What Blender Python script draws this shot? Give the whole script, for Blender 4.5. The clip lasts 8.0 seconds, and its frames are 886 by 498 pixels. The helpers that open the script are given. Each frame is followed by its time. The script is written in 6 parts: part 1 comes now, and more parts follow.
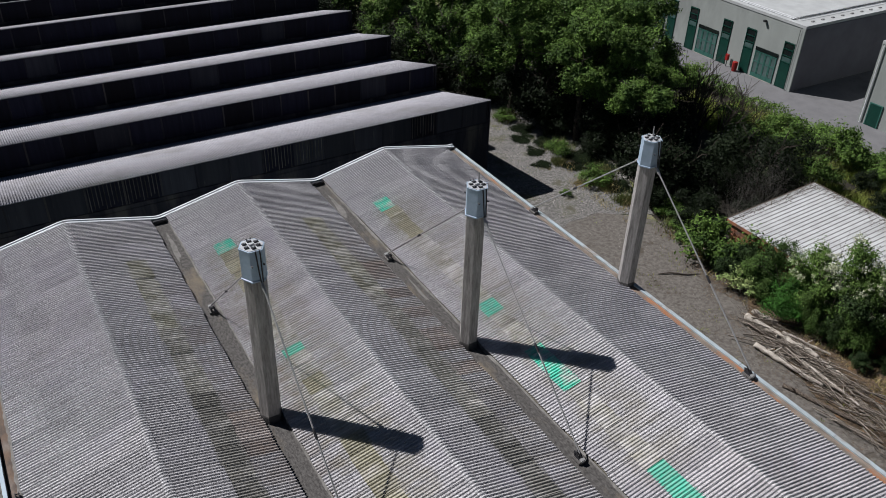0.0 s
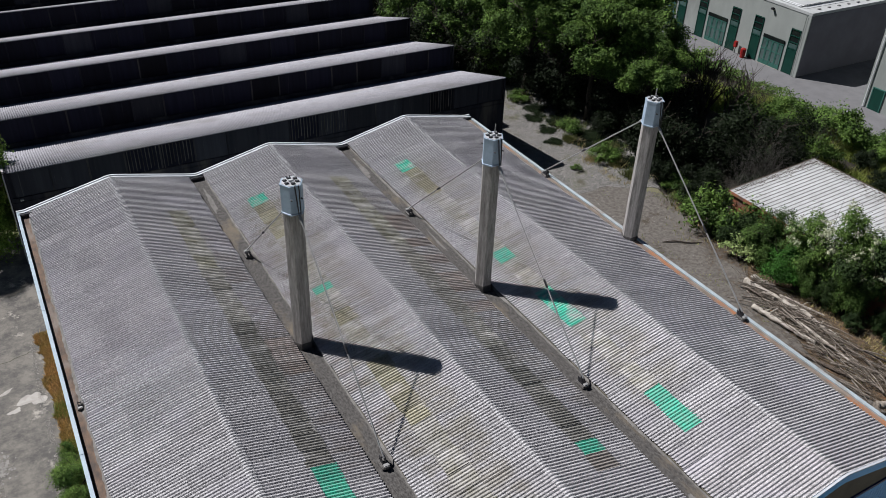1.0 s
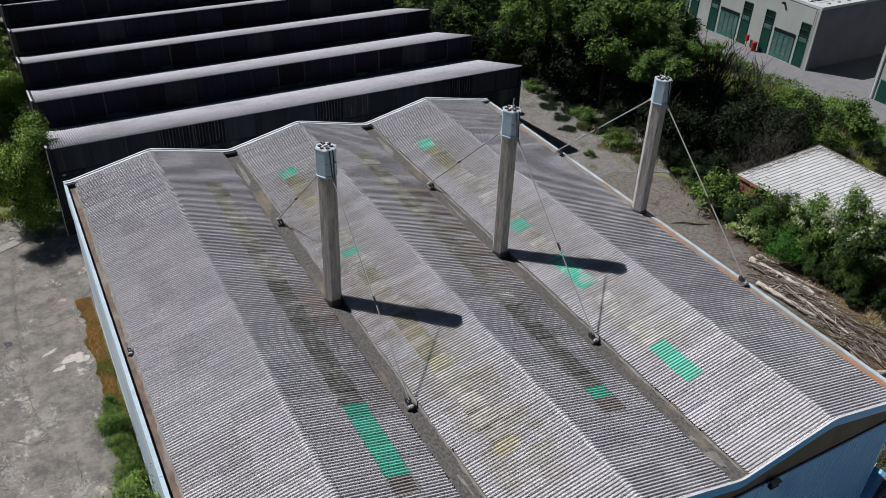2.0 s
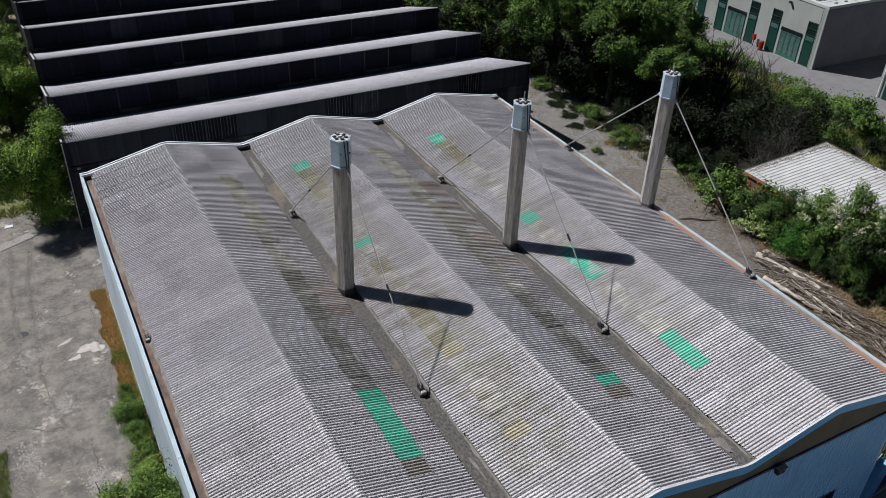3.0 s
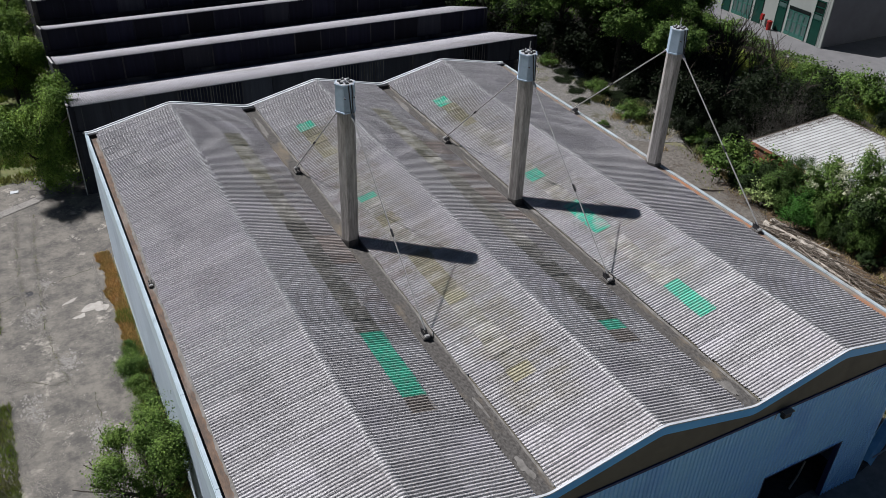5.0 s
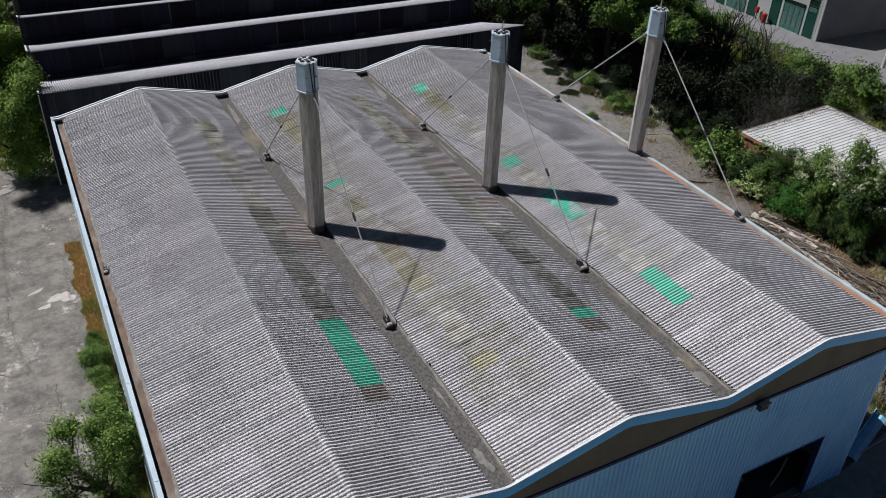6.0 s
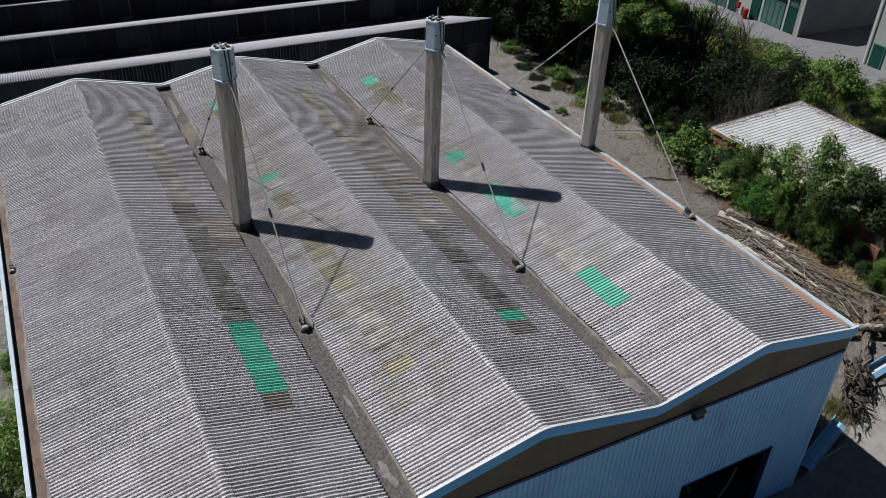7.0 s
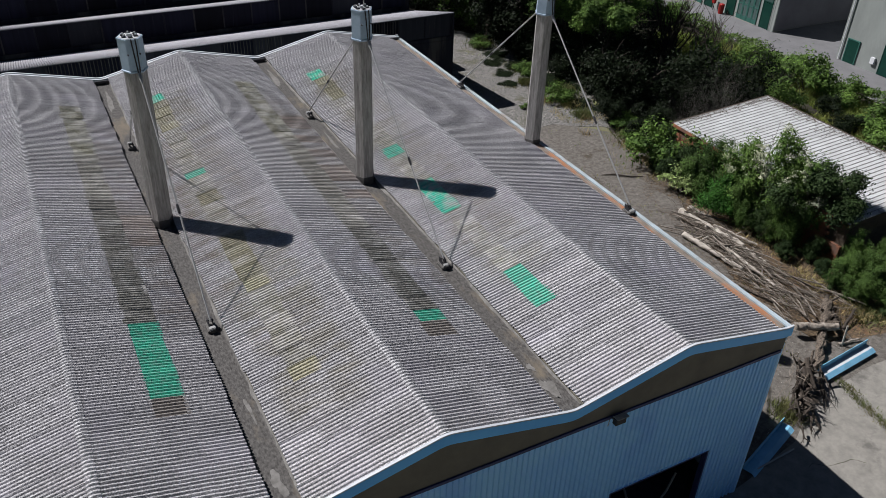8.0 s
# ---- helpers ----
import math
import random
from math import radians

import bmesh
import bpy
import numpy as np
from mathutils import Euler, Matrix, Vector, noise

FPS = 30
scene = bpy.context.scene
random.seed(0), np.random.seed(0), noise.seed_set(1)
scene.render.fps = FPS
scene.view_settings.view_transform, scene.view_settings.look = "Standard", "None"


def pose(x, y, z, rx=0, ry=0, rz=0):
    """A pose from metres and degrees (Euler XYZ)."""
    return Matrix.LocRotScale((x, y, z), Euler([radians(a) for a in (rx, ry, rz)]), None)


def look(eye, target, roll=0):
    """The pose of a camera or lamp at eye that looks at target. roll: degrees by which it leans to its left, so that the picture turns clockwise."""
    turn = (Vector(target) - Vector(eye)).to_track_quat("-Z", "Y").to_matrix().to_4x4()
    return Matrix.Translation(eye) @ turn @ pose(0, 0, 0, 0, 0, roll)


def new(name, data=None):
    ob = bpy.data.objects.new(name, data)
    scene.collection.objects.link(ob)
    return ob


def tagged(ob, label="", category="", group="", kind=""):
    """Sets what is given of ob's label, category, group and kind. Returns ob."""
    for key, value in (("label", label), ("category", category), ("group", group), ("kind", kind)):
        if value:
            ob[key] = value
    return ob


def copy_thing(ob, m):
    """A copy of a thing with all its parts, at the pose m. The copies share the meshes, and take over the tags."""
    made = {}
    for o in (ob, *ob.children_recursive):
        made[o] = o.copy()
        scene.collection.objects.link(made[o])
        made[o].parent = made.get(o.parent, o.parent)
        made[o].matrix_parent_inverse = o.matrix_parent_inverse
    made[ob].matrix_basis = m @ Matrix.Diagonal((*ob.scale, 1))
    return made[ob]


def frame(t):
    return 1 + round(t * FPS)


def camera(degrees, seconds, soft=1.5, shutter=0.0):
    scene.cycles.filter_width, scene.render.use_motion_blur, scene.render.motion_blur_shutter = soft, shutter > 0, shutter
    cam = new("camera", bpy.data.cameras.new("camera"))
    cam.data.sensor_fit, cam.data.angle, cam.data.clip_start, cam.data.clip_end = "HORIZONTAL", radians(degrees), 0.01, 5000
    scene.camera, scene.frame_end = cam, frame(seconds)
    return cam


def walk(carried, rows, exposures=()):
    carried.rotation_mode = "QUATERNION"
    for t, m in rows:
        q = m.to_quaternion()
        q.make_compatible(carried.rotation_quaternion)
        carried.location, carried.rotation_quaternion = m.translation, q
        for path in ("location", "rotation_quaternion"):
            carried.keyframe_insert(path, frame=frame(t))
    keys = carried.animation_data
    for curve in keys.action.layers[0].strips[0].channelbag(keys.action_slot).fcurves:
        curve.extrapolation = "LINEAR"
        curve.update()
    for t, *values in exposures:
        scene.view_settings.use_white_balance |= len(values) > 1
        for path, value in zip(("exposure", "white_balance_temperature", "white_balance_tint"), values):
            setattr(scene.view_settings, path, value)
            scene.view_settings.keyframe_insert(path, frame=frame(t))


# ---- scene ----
cam = camera(57.0, 8.0, soft=0.6)
PATH = [
    (0, (-6.45, -21.62, 30.468), (-5.566, -20.2, 29.373), 2.0),
    (0.5, (-7.432, -23.065, 30.34), (-6.562, -21.638, 29.242), 2.1),
    (1, (-8.564, -24.694, 30.314), (-7.706, -23.262, 29.213), 2.2),
    (1.5, (-9.635, -26.181, 30.389), (-8.789, -24.743, 29.287), 2.2),
    (2, (-10.326, -27.084, 30.41), (-9.495, -25.637, 29.308), 2.2),
    (3.5, (-11.278, -27.834, 30.094), (-10.459, -26.378, 28.994), 2.2),
    (4, (-11.646, -28.277, 29.676), (-10.833, -26.82, 28.574), 2.2),
    (4.5, (-11.58, -28.48, 29.102), (-10.77, -27.022, 27.998), 2.2),
    (6, (-9.643, -28.611, 27.299), (-8.841, -27.147, 26.198), 2.2),
    (6.5, (-8.167, -28.556, 26.858), (-7.366, -27.092, 25.756), 2.3),
    (7, (-6.465, -28.651, 26.382), (-5.664, -27.186, 25.28), 2.3),
    (7.5, (-4.682, -28.799, 26.042), (-3.879, -27.335, 24.941), 2.3),
    (8, (-3.494, -29.094, 25.701), (-2.691, -27.63, 24.6), 2.2),
]
walk(cam, [(t, look(eye, target, roll)) for t, eye, target, roll in PATH], exposures=[(0.0, 0.1, 6200, 14), (1.0, 0.22, 6200, 14), (2.0, 0.28, 6200, 14), (8.0, 0.25, 6200, 14)])

# ---- light ----
SUN_DIR = Vector((-3.62, 4.68, 6.84)).normalized()
SUN_EL = math.asin(SUN_DIR.z)
SUN_AZ = math.atan2(SUN_DIR.x, SUN_DIR.y)
world = bpy.data.worlds.new("sky")
scene.world = world
world.use_nodes = True
wn = world.node_tree.nodes
sky = wn.new("ShaderNodeTexSky")
sky.sky_type = "NISHITA"
sky.sun_disc = False
sky.ozone_density = 5.5
sky.sun_elevation, sky.sun_rotation = SUN_EL, SUN_AZ
wn["Background"].inputs["Strength"].default_value = 0.0165
world.node_tree.links.new(sky.outputs[0], wn["Background"].inputs["Color"])
sun = bpy.data.lights.new("sun", "SUN")
sun.energy, sun.angle, sun.color = 5.0, radians(0.53), (1.0, 0.97, 0.93)
sun_ob = new("sun", sun)
sun_ob.matrix_world = look(SUN_DIR * 200, (0, 0, 0))

# ---- materials ----


def mat(name, base, other=None, scale=3.0, rough=0.85, metal=0.0, bump=0.0, bump_scale=40.0, vary=0.0, third=None, third_scale=0.4,
        third_edge=(0.52, 0.62), stretch=(1, 1, 1), island=False, spec=0.3, contrast=(0.35, 0.65), grain=0.6, streak=0.0):
    """A surface of two colours mixed by noise, patches of a third one at a larger scale, fine relief, and a shade that varies piece by piece."""
    m = bpy.data.materials.new(name)
    m.use_nodes = True
    n, l = m.node_tree.nodes, m.node_tree.links
    bsdf = n["Principled BSDF"]
    bsdf.inputs["Roughness"].default_value = rough
    bsdf.inputs["Metallic"].default_value = metal
    bsdf.inputs["Specular IOR Level"].default_value = spec
    geo = n.new("ShaderNodeNewGeometry")
    vec = n.new("ShaderNodeMapping")
    vec.inputs["Scale"].default_value = stretch
    l.new(geo.outputs["Position"], vec.inputs["Vector"])

    def noise_at(s, detail=5.0):
        t = n.new("ShaderNodeTexNoise")
        t.inputs["Scale"].default_value = s
        t.inputs["Detail"].default_value = detail
        t.inputs["Roughness"].default_value = grain
        l.new(vec.outputs[0], t.inputs["Vector"])
        return t.outputs[0]

    def ramp(src, lo, hi):
        r = n.new("ShaderNodeMapRange")
        r.inputs["From Min"].default_value, r.inputs["From Max"].default_value = lo, hi
        l.new(src, r.inputs["Value"])
        return r.outputs[0]

    def mix(fac, a, b, mode="MIX"):
        x = n.new("ShaderNodeMix")
        x.data_type, x.blend_type = "RGBA", mode
        for sock, v in ((x.inputs[0], fac), (x.inputs[6], a), (x.inputs[7], b)):
            if hasattr(v, "links"):
                l.new(v, sock)
            else:
                sock.default_value = (*v, 1) if isinstance(v, tuple) else v
        return x.outputs[2]

    col = base
    if other:
        col = mix(ramp(noise_at(scale), *contrast), base, other)
    if third:
        col = mix(ramp(noise_at(third_scale, 7.0), *third_edge), col, third)
    if vary:
        src = geo.outputs["Random Per Island"]
        if not island:
            src = n.new("ShaderNodeObjectInfo").outputs["Random"]
        v = n.new("ShaderNodeMapRange")
        v.inputs["To Min"].default_value, v.inputs["To Max"].default_value = 1 - vary, 1 + vary
        l.new(src, v.inputs["Value"])
        comb = n.new("ShaderNodeCombineColor")
        for i in range(3):
            l.new(v.outputs[0], comb.inputs[i])
        col = mix(1.0, col, comb.outputs[0], "MULTIPLY")
    if streak:
        # long light and dark streaks of weather down the slope
        wide = n.new("ShaderNodeMapping")
        wide.inputs["Scale"].default_value = (0.5, 7.0, 1.0)
        l.new(geo.outputs["Position"], wide.inputs["Vector"])
        t = n.new("ShaderNodeTexNoise")
        t.inputs["Scale"].default_value, t.inputs["Detail"].default_value = 1.0, 4.0
        l.new(wide.outputs[0], t.inputs["Vector"])
        v = n.new("ShaderNodeMapRange")
        v.inputs["From Min"].default_value, v.inputs["From Max"].default_value = 0.3, 0.7
        v.inputs["To Min"].default_value, v.inputs["To Max"].default_value = 1 - streak, 1 + streak
        l.new(t.outputs[0], v.inputs["Value"])
        comb = n.new("ShaderNodeCombineColor")
        for i in range(3):
            l.new(v.outputs[0], comb.inputs[i])
        col = mix(1.0, col, comb.outputs[0], "MULTIPLY")
    if isinstance(col, tuple):
        bsdf.inputs["Base Color"].default_value = (*col, 1)
    else:
        l.new(col, bsdf.inputs["Base Color"])
    if bump:
        b = n.new("ShaderNodeBump")
        b.inputs["Strength"].default_value = bump
        b.inputs["Distance"].default_value = 0.03
        l.new(noise_at(bump_scale, 4.0), b.inputs["Height"])
        l.new(b.outputs[0], bsdf.inputs["Normal"])
    return m


def stain(m, colour, x, half, y0, y1, strength, cut):
    """A long dirty run-off stain on a roof slope, broken up by noise."""
    n, l = m.node_tree.nodes, m.node_tree.links
    bsdf = n["Principled BSDF"]
    geo = n.new("ShaderNodeNewGeometry")
    xyz = n.new("ShaderNodeSeparateXYZ")
    l.new(geo.outputs["Position"], xyz.inputs[0])

    def math_node(op, a, b=0.0, c=0.0):
        k = n.new("ShaderNodeMath")
        k.operation = op
        for i, v in enumerate((a, b, c)):
            if hasattr(v, "links"):
                l.new(v, k.inputs[i])
            else:
                k.inputs[i].default_value = v
        return k.outputs[0]

    def step(v, lo, hi):
        k = n.new("ShaderNodeMapRange")
        k.interpolation_type = "SMOOTHSTEP"
        k.inputs["From Min"].default_value, k.inputs["From Max"].default_value = lo, hi
        l.new(v, k.inputs["Value"])
        return k.outputs[0]

    tex = n.new("ShaderNodeTexNoise")
    tex.inputs["Scale"].default_value, tex.inputs["Detail"].default_value = 1.0, 6.0
    mp = n.new("ShaderNodeMapping")
    mp.inputs["Scale"].default_value = (0.6, 1.6, 1)
    tex.inputs["Roughness"].default_value = 0.68
    l.new(geo.outputs["Position"], mp.inputs["Vector"])
    l.new(mp.outputs[0], tex.inputs["Vector"])
    across = step(math_node("ABSOLUTE", math_node("SUBTRACT", xyz.outputs[0], x)), half, half * 0.7)
    along = math_node("MULTIPLY", step(xyz.outputs[1], y0, y0 + 1.5), step(xyz.outputs[1], y1, y1 - 2.5))
    blot = step(tex.outputs[0], cut - 0.12, cut + 0.14)
    fac = math_node("MULTIPLY", math_node("MULTIPLY", across, along), math_node("MULTIPLY", blot, strength))
    mx = n.new("ShaderNodeMix")
    mx.data_type = "RGBA"
    l.new(fac, mx.inputs[0])
    l.new(bsdf.inputs["Base Color"].links[0].from_socket, mx.inputs[6])
    mx.inputs[7].default_value = (*colour, 1)
    l.new(mx.outputs[2], bsdf.inputs["Base Color"])


def leaf_mat(name, base, other, scale=0.6):
    """Leaves: two greens in drifts, each leaf a little lighter or darker, and some light shining through."""
    m = mat(name, base, other, scale=scale, rough=0.6, vary=0.5, island=True, spec=0.1)
    n, l = m.node_tree.nodes, m.node_tree.links
    bsdf = n["Principled BSDF"]
    tr = n.new("ShaderNodeBsdfTranslucent")
    l.new(bsdf.inputs["Base Color"].links[0].from_socket, tr.inputs["Color"])
    mx = n.new("ShaderNodeMixShader")
    mx.inputs[0].default_value = 0.08
    l.new(bsdf.outputs[0], mx.inputs[1])
    l.new(tr.outputs[0], mx.inputs[2])
    l.new(mx.outputs[0], n["Material Output"].inputs[0])
    return m


def glass_mat(name, color, rough=0.08):
    m = mat(name, color, tuple(c * 0.6 for c in color), scale=0.8, rough=rough, spec=0.8)
    return m


M = {}
M["sheet"] = mat("fibre_cement", (0.735, 0.728, 0.732), (0.19, 0.185, 0.186), scale=26, bump=0.45, bump_scale=40, vary=0.1,
                 third=(0.42, 0.405, 0.44), third_scale=0.5, third_edge=(0.5, 0.9), contrast=(0.34, 0.6), grain=0.66, streak=0.12)
stain(M["sheet"], (0.17, 0.13, 0.09), -0.3, 1.7, -8.0, 11.0, 0.34, 0.49)
stain(M["sheet"], (0.17, 0.14, 0.09), 7.4, 1.7, -10.0, 11.0, 0.32, 0.49)
stain(M["sheet"], (0.22, 0.195, 0.11), 2.15, 1.5, -13.5, 13.0, 0.36, 0.48)
stain(M["sheet"], (0.22, 0.195, 0.11), 10.9, 1.4, -10.0, 13.0, 0.32, 0.48)
M["sheet_dirty"] = mat("fibre_cement_dirty", (0.36, 0.335, 0.31), (0.13, 0.12, 0.105), scale=20, bump=0.5, bump_scale=50, vary=0.2, grain=0.7,
                       third=(0.22, 0.2, 0.18), third_scale=0.7, third_edge=(0.45, 0.75), streak=0.2)
M["sheet_rusty"] = mat("fibre_cement_rusty", (0.48, 0.445, 0.42), (0.16, 0.145, 0.133), scale=26, bump=0.5, bump_scale=50, vary=0.2, grain=0.7,
                       third=(0.34, 0.285, 0.245), third_scale=0.6, third_edge=(0.45, 0.75), streak=0.25)
M["sheet_dark"] = mat("fibreglass_dark", (0.36, 0.352, 0.318), (0.11, 0.107, 0.095), scale=18, rough=0.75, bump=0.4, bump_scale=50, vary=0.14, grain=0.72,
                      third=(0.46, 0.45, 0.43), third_scale=1.1, third_edge=(0.5, 0.75), streak=0.3)
M["sheet_brown"] = mat("fibreglass_brown", (0.45, 0.44, 0.395), (0.165, 0.16, 0.14), scale=18, rough=0.75, bump=0.4, bump_scale=50, vary=0.09, grain=0.72,
                       third=(0.56, 0.545, 0.52), third_scale=1.1, third_edge=(0.48, 0.72), streak=0.25)
M["sheet_olive"] = mat("fibreglass_aged", (0.44, 0.43, 0.345), (0.17, 0.167, 0.13), scale=18, rough=0.7, bump=0.4, bump_scale=50, vary=0.09, grain=0.72,
                       third=(0.58, 0.57, 0.54), third_scale=0.9, third_edge=(0.42, 0.66), streak=0.25)
M["sheet_straw"] = mat("fibreglass_straw", (0.47, 0.455, 0.385), (0.17, 0.165, 0.135), scale=20, rough=0.7, bump=0.4, bump_scale=50, vary=0.12, grain=0.72,
                       third=(0.5, 0.49, 0.48), third_scale=0.9, third_edge=(0.4, 0.65), streak=0.25)
M["sheet_yellow"] = mat("fibreglass_yellow", (0.45, 0.43, 0.315), (0.18, 0.17, 0.12), scale=18, rough=0.6, bump=0.3, vary=0.2, grain=0.7,
                        third=(0.48, 0.46, 0.42), third_scale=1.0, third_edge=(0.48, 0.7), streak=0.2)
M["sheet_green"] = mat("fibreglass_green", (0.1, 0.5, 0.36), (0.19, 0.42, 0.33), scale=5, rough=0.4, bump=0.15, vary=0.1, spec=0.5, streak=0.15)
M["sheet_green_faded"] = mat("fibreglass_green_faded", (0.09, 0.56, 0.4), (0.46, 0.5, 0.46), scale=2.0, rough=0.6, bump=0.3, bump_scale=50, vary=0.1, contrast=(0.44, 0.62), grain=0.7, streak=0.2)
M["ridge"] = mat("ridge_cement", (0.78, 0.775, 0.78), (0.24, 0.24, 0.24), scale=26, bump=0.45, bump_scale=40, vary=0.08, grain=0.66, contrast=(0.34, 0.6))
M["gutter"] = mat("gutter_mortar", (0.115, 0.11, 0.102), (0.045, 0.042, 0.039), scale=13, bump=0.8, bump_scale=18, third=(0.16, 0.135, 0.1), third_scale=0.7,
                  third_edge=(0.56, 0.68), stretch=(1, 0.5, 1))
M["gutter_brown"] = mat("gutter_rust", (0.17, 0.115, 0.08), (0.085, 0.068, 0.057), scale=5, bump=0.6, bump_scale=18, third=(0.2, 0.17, 0.145), third_scale=1.0,
                        third_edge=(0.5, 0.62), stretch=(1, 0.4, 1))
M["coping"] = mat("painted_coping", (0.42, 0.51, 0.56), (0.34, 0.42, 0.47), scale=1.5, rough=0.45, third=(0.36, 0.4, 0.42), third_scale=0.8, third_edge=(0.58, 0.7), bump=0.1)
M["coping_white"] = mat("white_metal_coping", (0.56, 0.59, 0.61), (0.44, 0.47, 0.49), scale=2, rough=0.5, bump=0.1)
M["coping_worn"] = mat("weathered_coping", (0.4, 0.48, 0.52), (0.3, 0.34, 0.35), scale=2.2, rough=0.6, third=(0.24, 0.18, 0.13), third_scale=0.9, third_edge=(0.56, 0.7), bump=0.2, stretch=(1, 0.5, 1), grain=0.7)
M["gutter_rust"] = mat("rusted_edge_gutter", (0.24, 0.2, 0.16), (0.13, 0.11, 0.09), scale=3.5, bump=0.5, third=(0.3, 0.135, 0.065), third_scale=0.5, third_edge=(0.5, 0.58), stretch=(1.6, 0.5, 1), grain=0.68)
M["litter"] = mat("dry_leaf_litter", (0.17, 0.118, 0.068), (0.05, 0.038, 0.026), scale=6, bump=0.9, bump_scale=14, third=(0.19, 0.1, 0.045), third_scale=0.7, third_edge=(0.56, 0.66), grain=0.76, contrast=(0.4, 0.6))
M["bark_brown"] = mat("furrowed_brown_bark", (0.19, 0.155, 0.12), (0.026, 0.021, 0.017), scale=15, bump=1.0, bump_scale=26, grain=0.72, contrast=(0.4, 0.62))
M["fascia"] = mat("blue_fascia", (0.15, 0.54, 1.0), (0.13, 0.48, 0.95), scale=1.2, rough=0.4, bump=0.05)
M["cap_blue"] = mat("dark_blue_flashing", (0.05, 0.06, 0.15), (0.035, 0.045, 0.11), scale=2, rough=0.5)
M["soffit"] = mat("olive_board", (0.17, 0.155, 0.12), (0.13, 0.12, 0.095), scale=1.0, rough=0.8, bump=0.2)
M["cladding"] = mat("blue_cladding", (0.38, 0.7, 1.0), (0.33, 0.63, 1.0), scale=0.7, rough=0.4, bump=0.06, bump_scale=9, third=(0.29, 0.53, 0.9), third_scale=0.35,
                    third_edge=(0.55, 0.75))
M["wall_panel"] = mat("grey_blue_panel", (0.34, 0.40, 0.46), (0.29, 0.35, 0.40), scale=0.8, rough=0.6, vary=0.08, bump=0.1)
M["white_paint"] = mat("white_paint", (0.72, 0.74, 0.75), (0.6, 0.62, 0.63), scale=2.0, rough=0.5, bump=0.1)
M["concrete"] = mat("cast_concrete", (0.38, 0.365, 0.345), (0.2, 0.19, 0.178), scale=5, bump=0.5, bump_scale=30, third=(0.13, 0.122, 0.112), third_scale=1.3,
                    third_edge=(0.52, 0.72), stretch=(2.2, 2.2, 0.25), grain=0.72)
M["concrete_dark"] = mat("deep_grey_concrete", (0.1, 0.095, 0.09), (0.06, 0.058, 0.055), scale=4, bump=0.3)
M["cap_steel"] = mat("pale_blue_steel", (0.36, 0.46, 0.56), (0.3, 0.39, 0.48), scale=3, rough=0.5, metal=0.1, bump=0.1)
M["cap_top"] = mat("pale_steel_plate", (0.5, 0.52, 0.53), (0.4, 0.41, 0.42), scale=5, rough=0.55, bump=0.1)
M["steel"] = mat("galvanised_steel", (0.42, 0.42, 0.41), (0.33, 0.33, 0.32), scale=9, rough=0.5, metal=0.5)
M["anchor_block"] = mat("sooty_concrete", (0.15, 0.145, 0.135), (0.085, 0.08, 0.075), scale=6, bump=0.4)
M["dark_steel"] = mat("dark_steel", (0.045, 0.045, 0.05), (0.03, 0.03, 0.032), scale=8, rough=0.55, metal=0.3)
# saw_face, saw_grey and saw_band hold the walls' navy shade in their colour.
M["saw_face"] = mat("shade_toned_glazing", (0.0105, 0.011, 0.023), (0.005, 0.0055, 0.013), scale=1.2, rough=0.6, spec=0.12, vary=0.6, bump=0.1, stretch=(2.2, 1, 0.15), third=(0.034, 0.034, 0.046), third_scale=1.4, third_edge=(0.64, 0.74))
M["saw_grey"] = mat("stained_shade_grey_panel", (0.034, 0.036, 0.046), (0.02, 0.0215, 0.03), scale=0.9, rough=0.7, spec=0.15, vary=0.3, bump=0.15, third=(0.095, 0.092, 0.085), third_scale=1.6,
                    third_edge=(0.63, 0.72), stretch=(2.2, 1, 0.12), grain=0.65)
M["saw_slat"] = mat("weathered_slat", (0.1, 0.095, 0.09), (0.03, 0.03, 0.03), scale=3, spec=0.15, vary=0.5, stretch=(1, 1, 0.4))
M["saw_band"] = mat("shade_toned_concrete", (0.032, 0.033, 0.042), (0.0165, 0.017, 0.024), scale=1.5, spec=0.15, bump=0.2, third=(0.075, 0.07, 0.067), third_scale=0.4, stretch=(1, 1, 0.2))
M["saw_roof"] = mat("pale_cement_sheet", (0.46, 0.457, 0.485), (0.2, 0.198, 0.215), scale=9, bump=0.5, bump_scale=30, vary=0.08, island=True, grain=0.72,
                    third=(0.24, 0.235, 0.235), third_scale=0.28, third_edge=(0.5, 0.7), contrast=(0.36, 0.64))
M["saw_edge"] = mat("pale_wall_edge", (0.42, 0.42, 0.41), (0.33, 0.33, 0.32), scale=2, bump=0.2)
M["ground"] = mat("earth_and_grass", (0.15, 0.155, 0.06), (0.1, 0.12, 0.04), scale=1.2, bump=0.9, bump_scale=9, third=(0.17, 0.15, 0.115), third_scale=0.16,
                  third_edge=(0.5, 0.62))
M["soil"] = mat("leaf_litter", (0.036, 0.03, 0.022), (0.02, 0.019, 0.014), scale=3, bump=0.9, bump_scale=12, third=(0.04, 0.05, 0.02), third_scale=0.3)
M["yard"] = mat("weathered_concrete_yard", (0.19, 0.177, 0.152), (0.088, 0.084, 0.077), scale=0.8, bump=0.6, bump_scale=18, third=(0.36, 0.335, 0.29), third_scale=0.62,
                third_edge=(0.575, 0.66), grain=0.78, contrast=(0.4, 0.62))
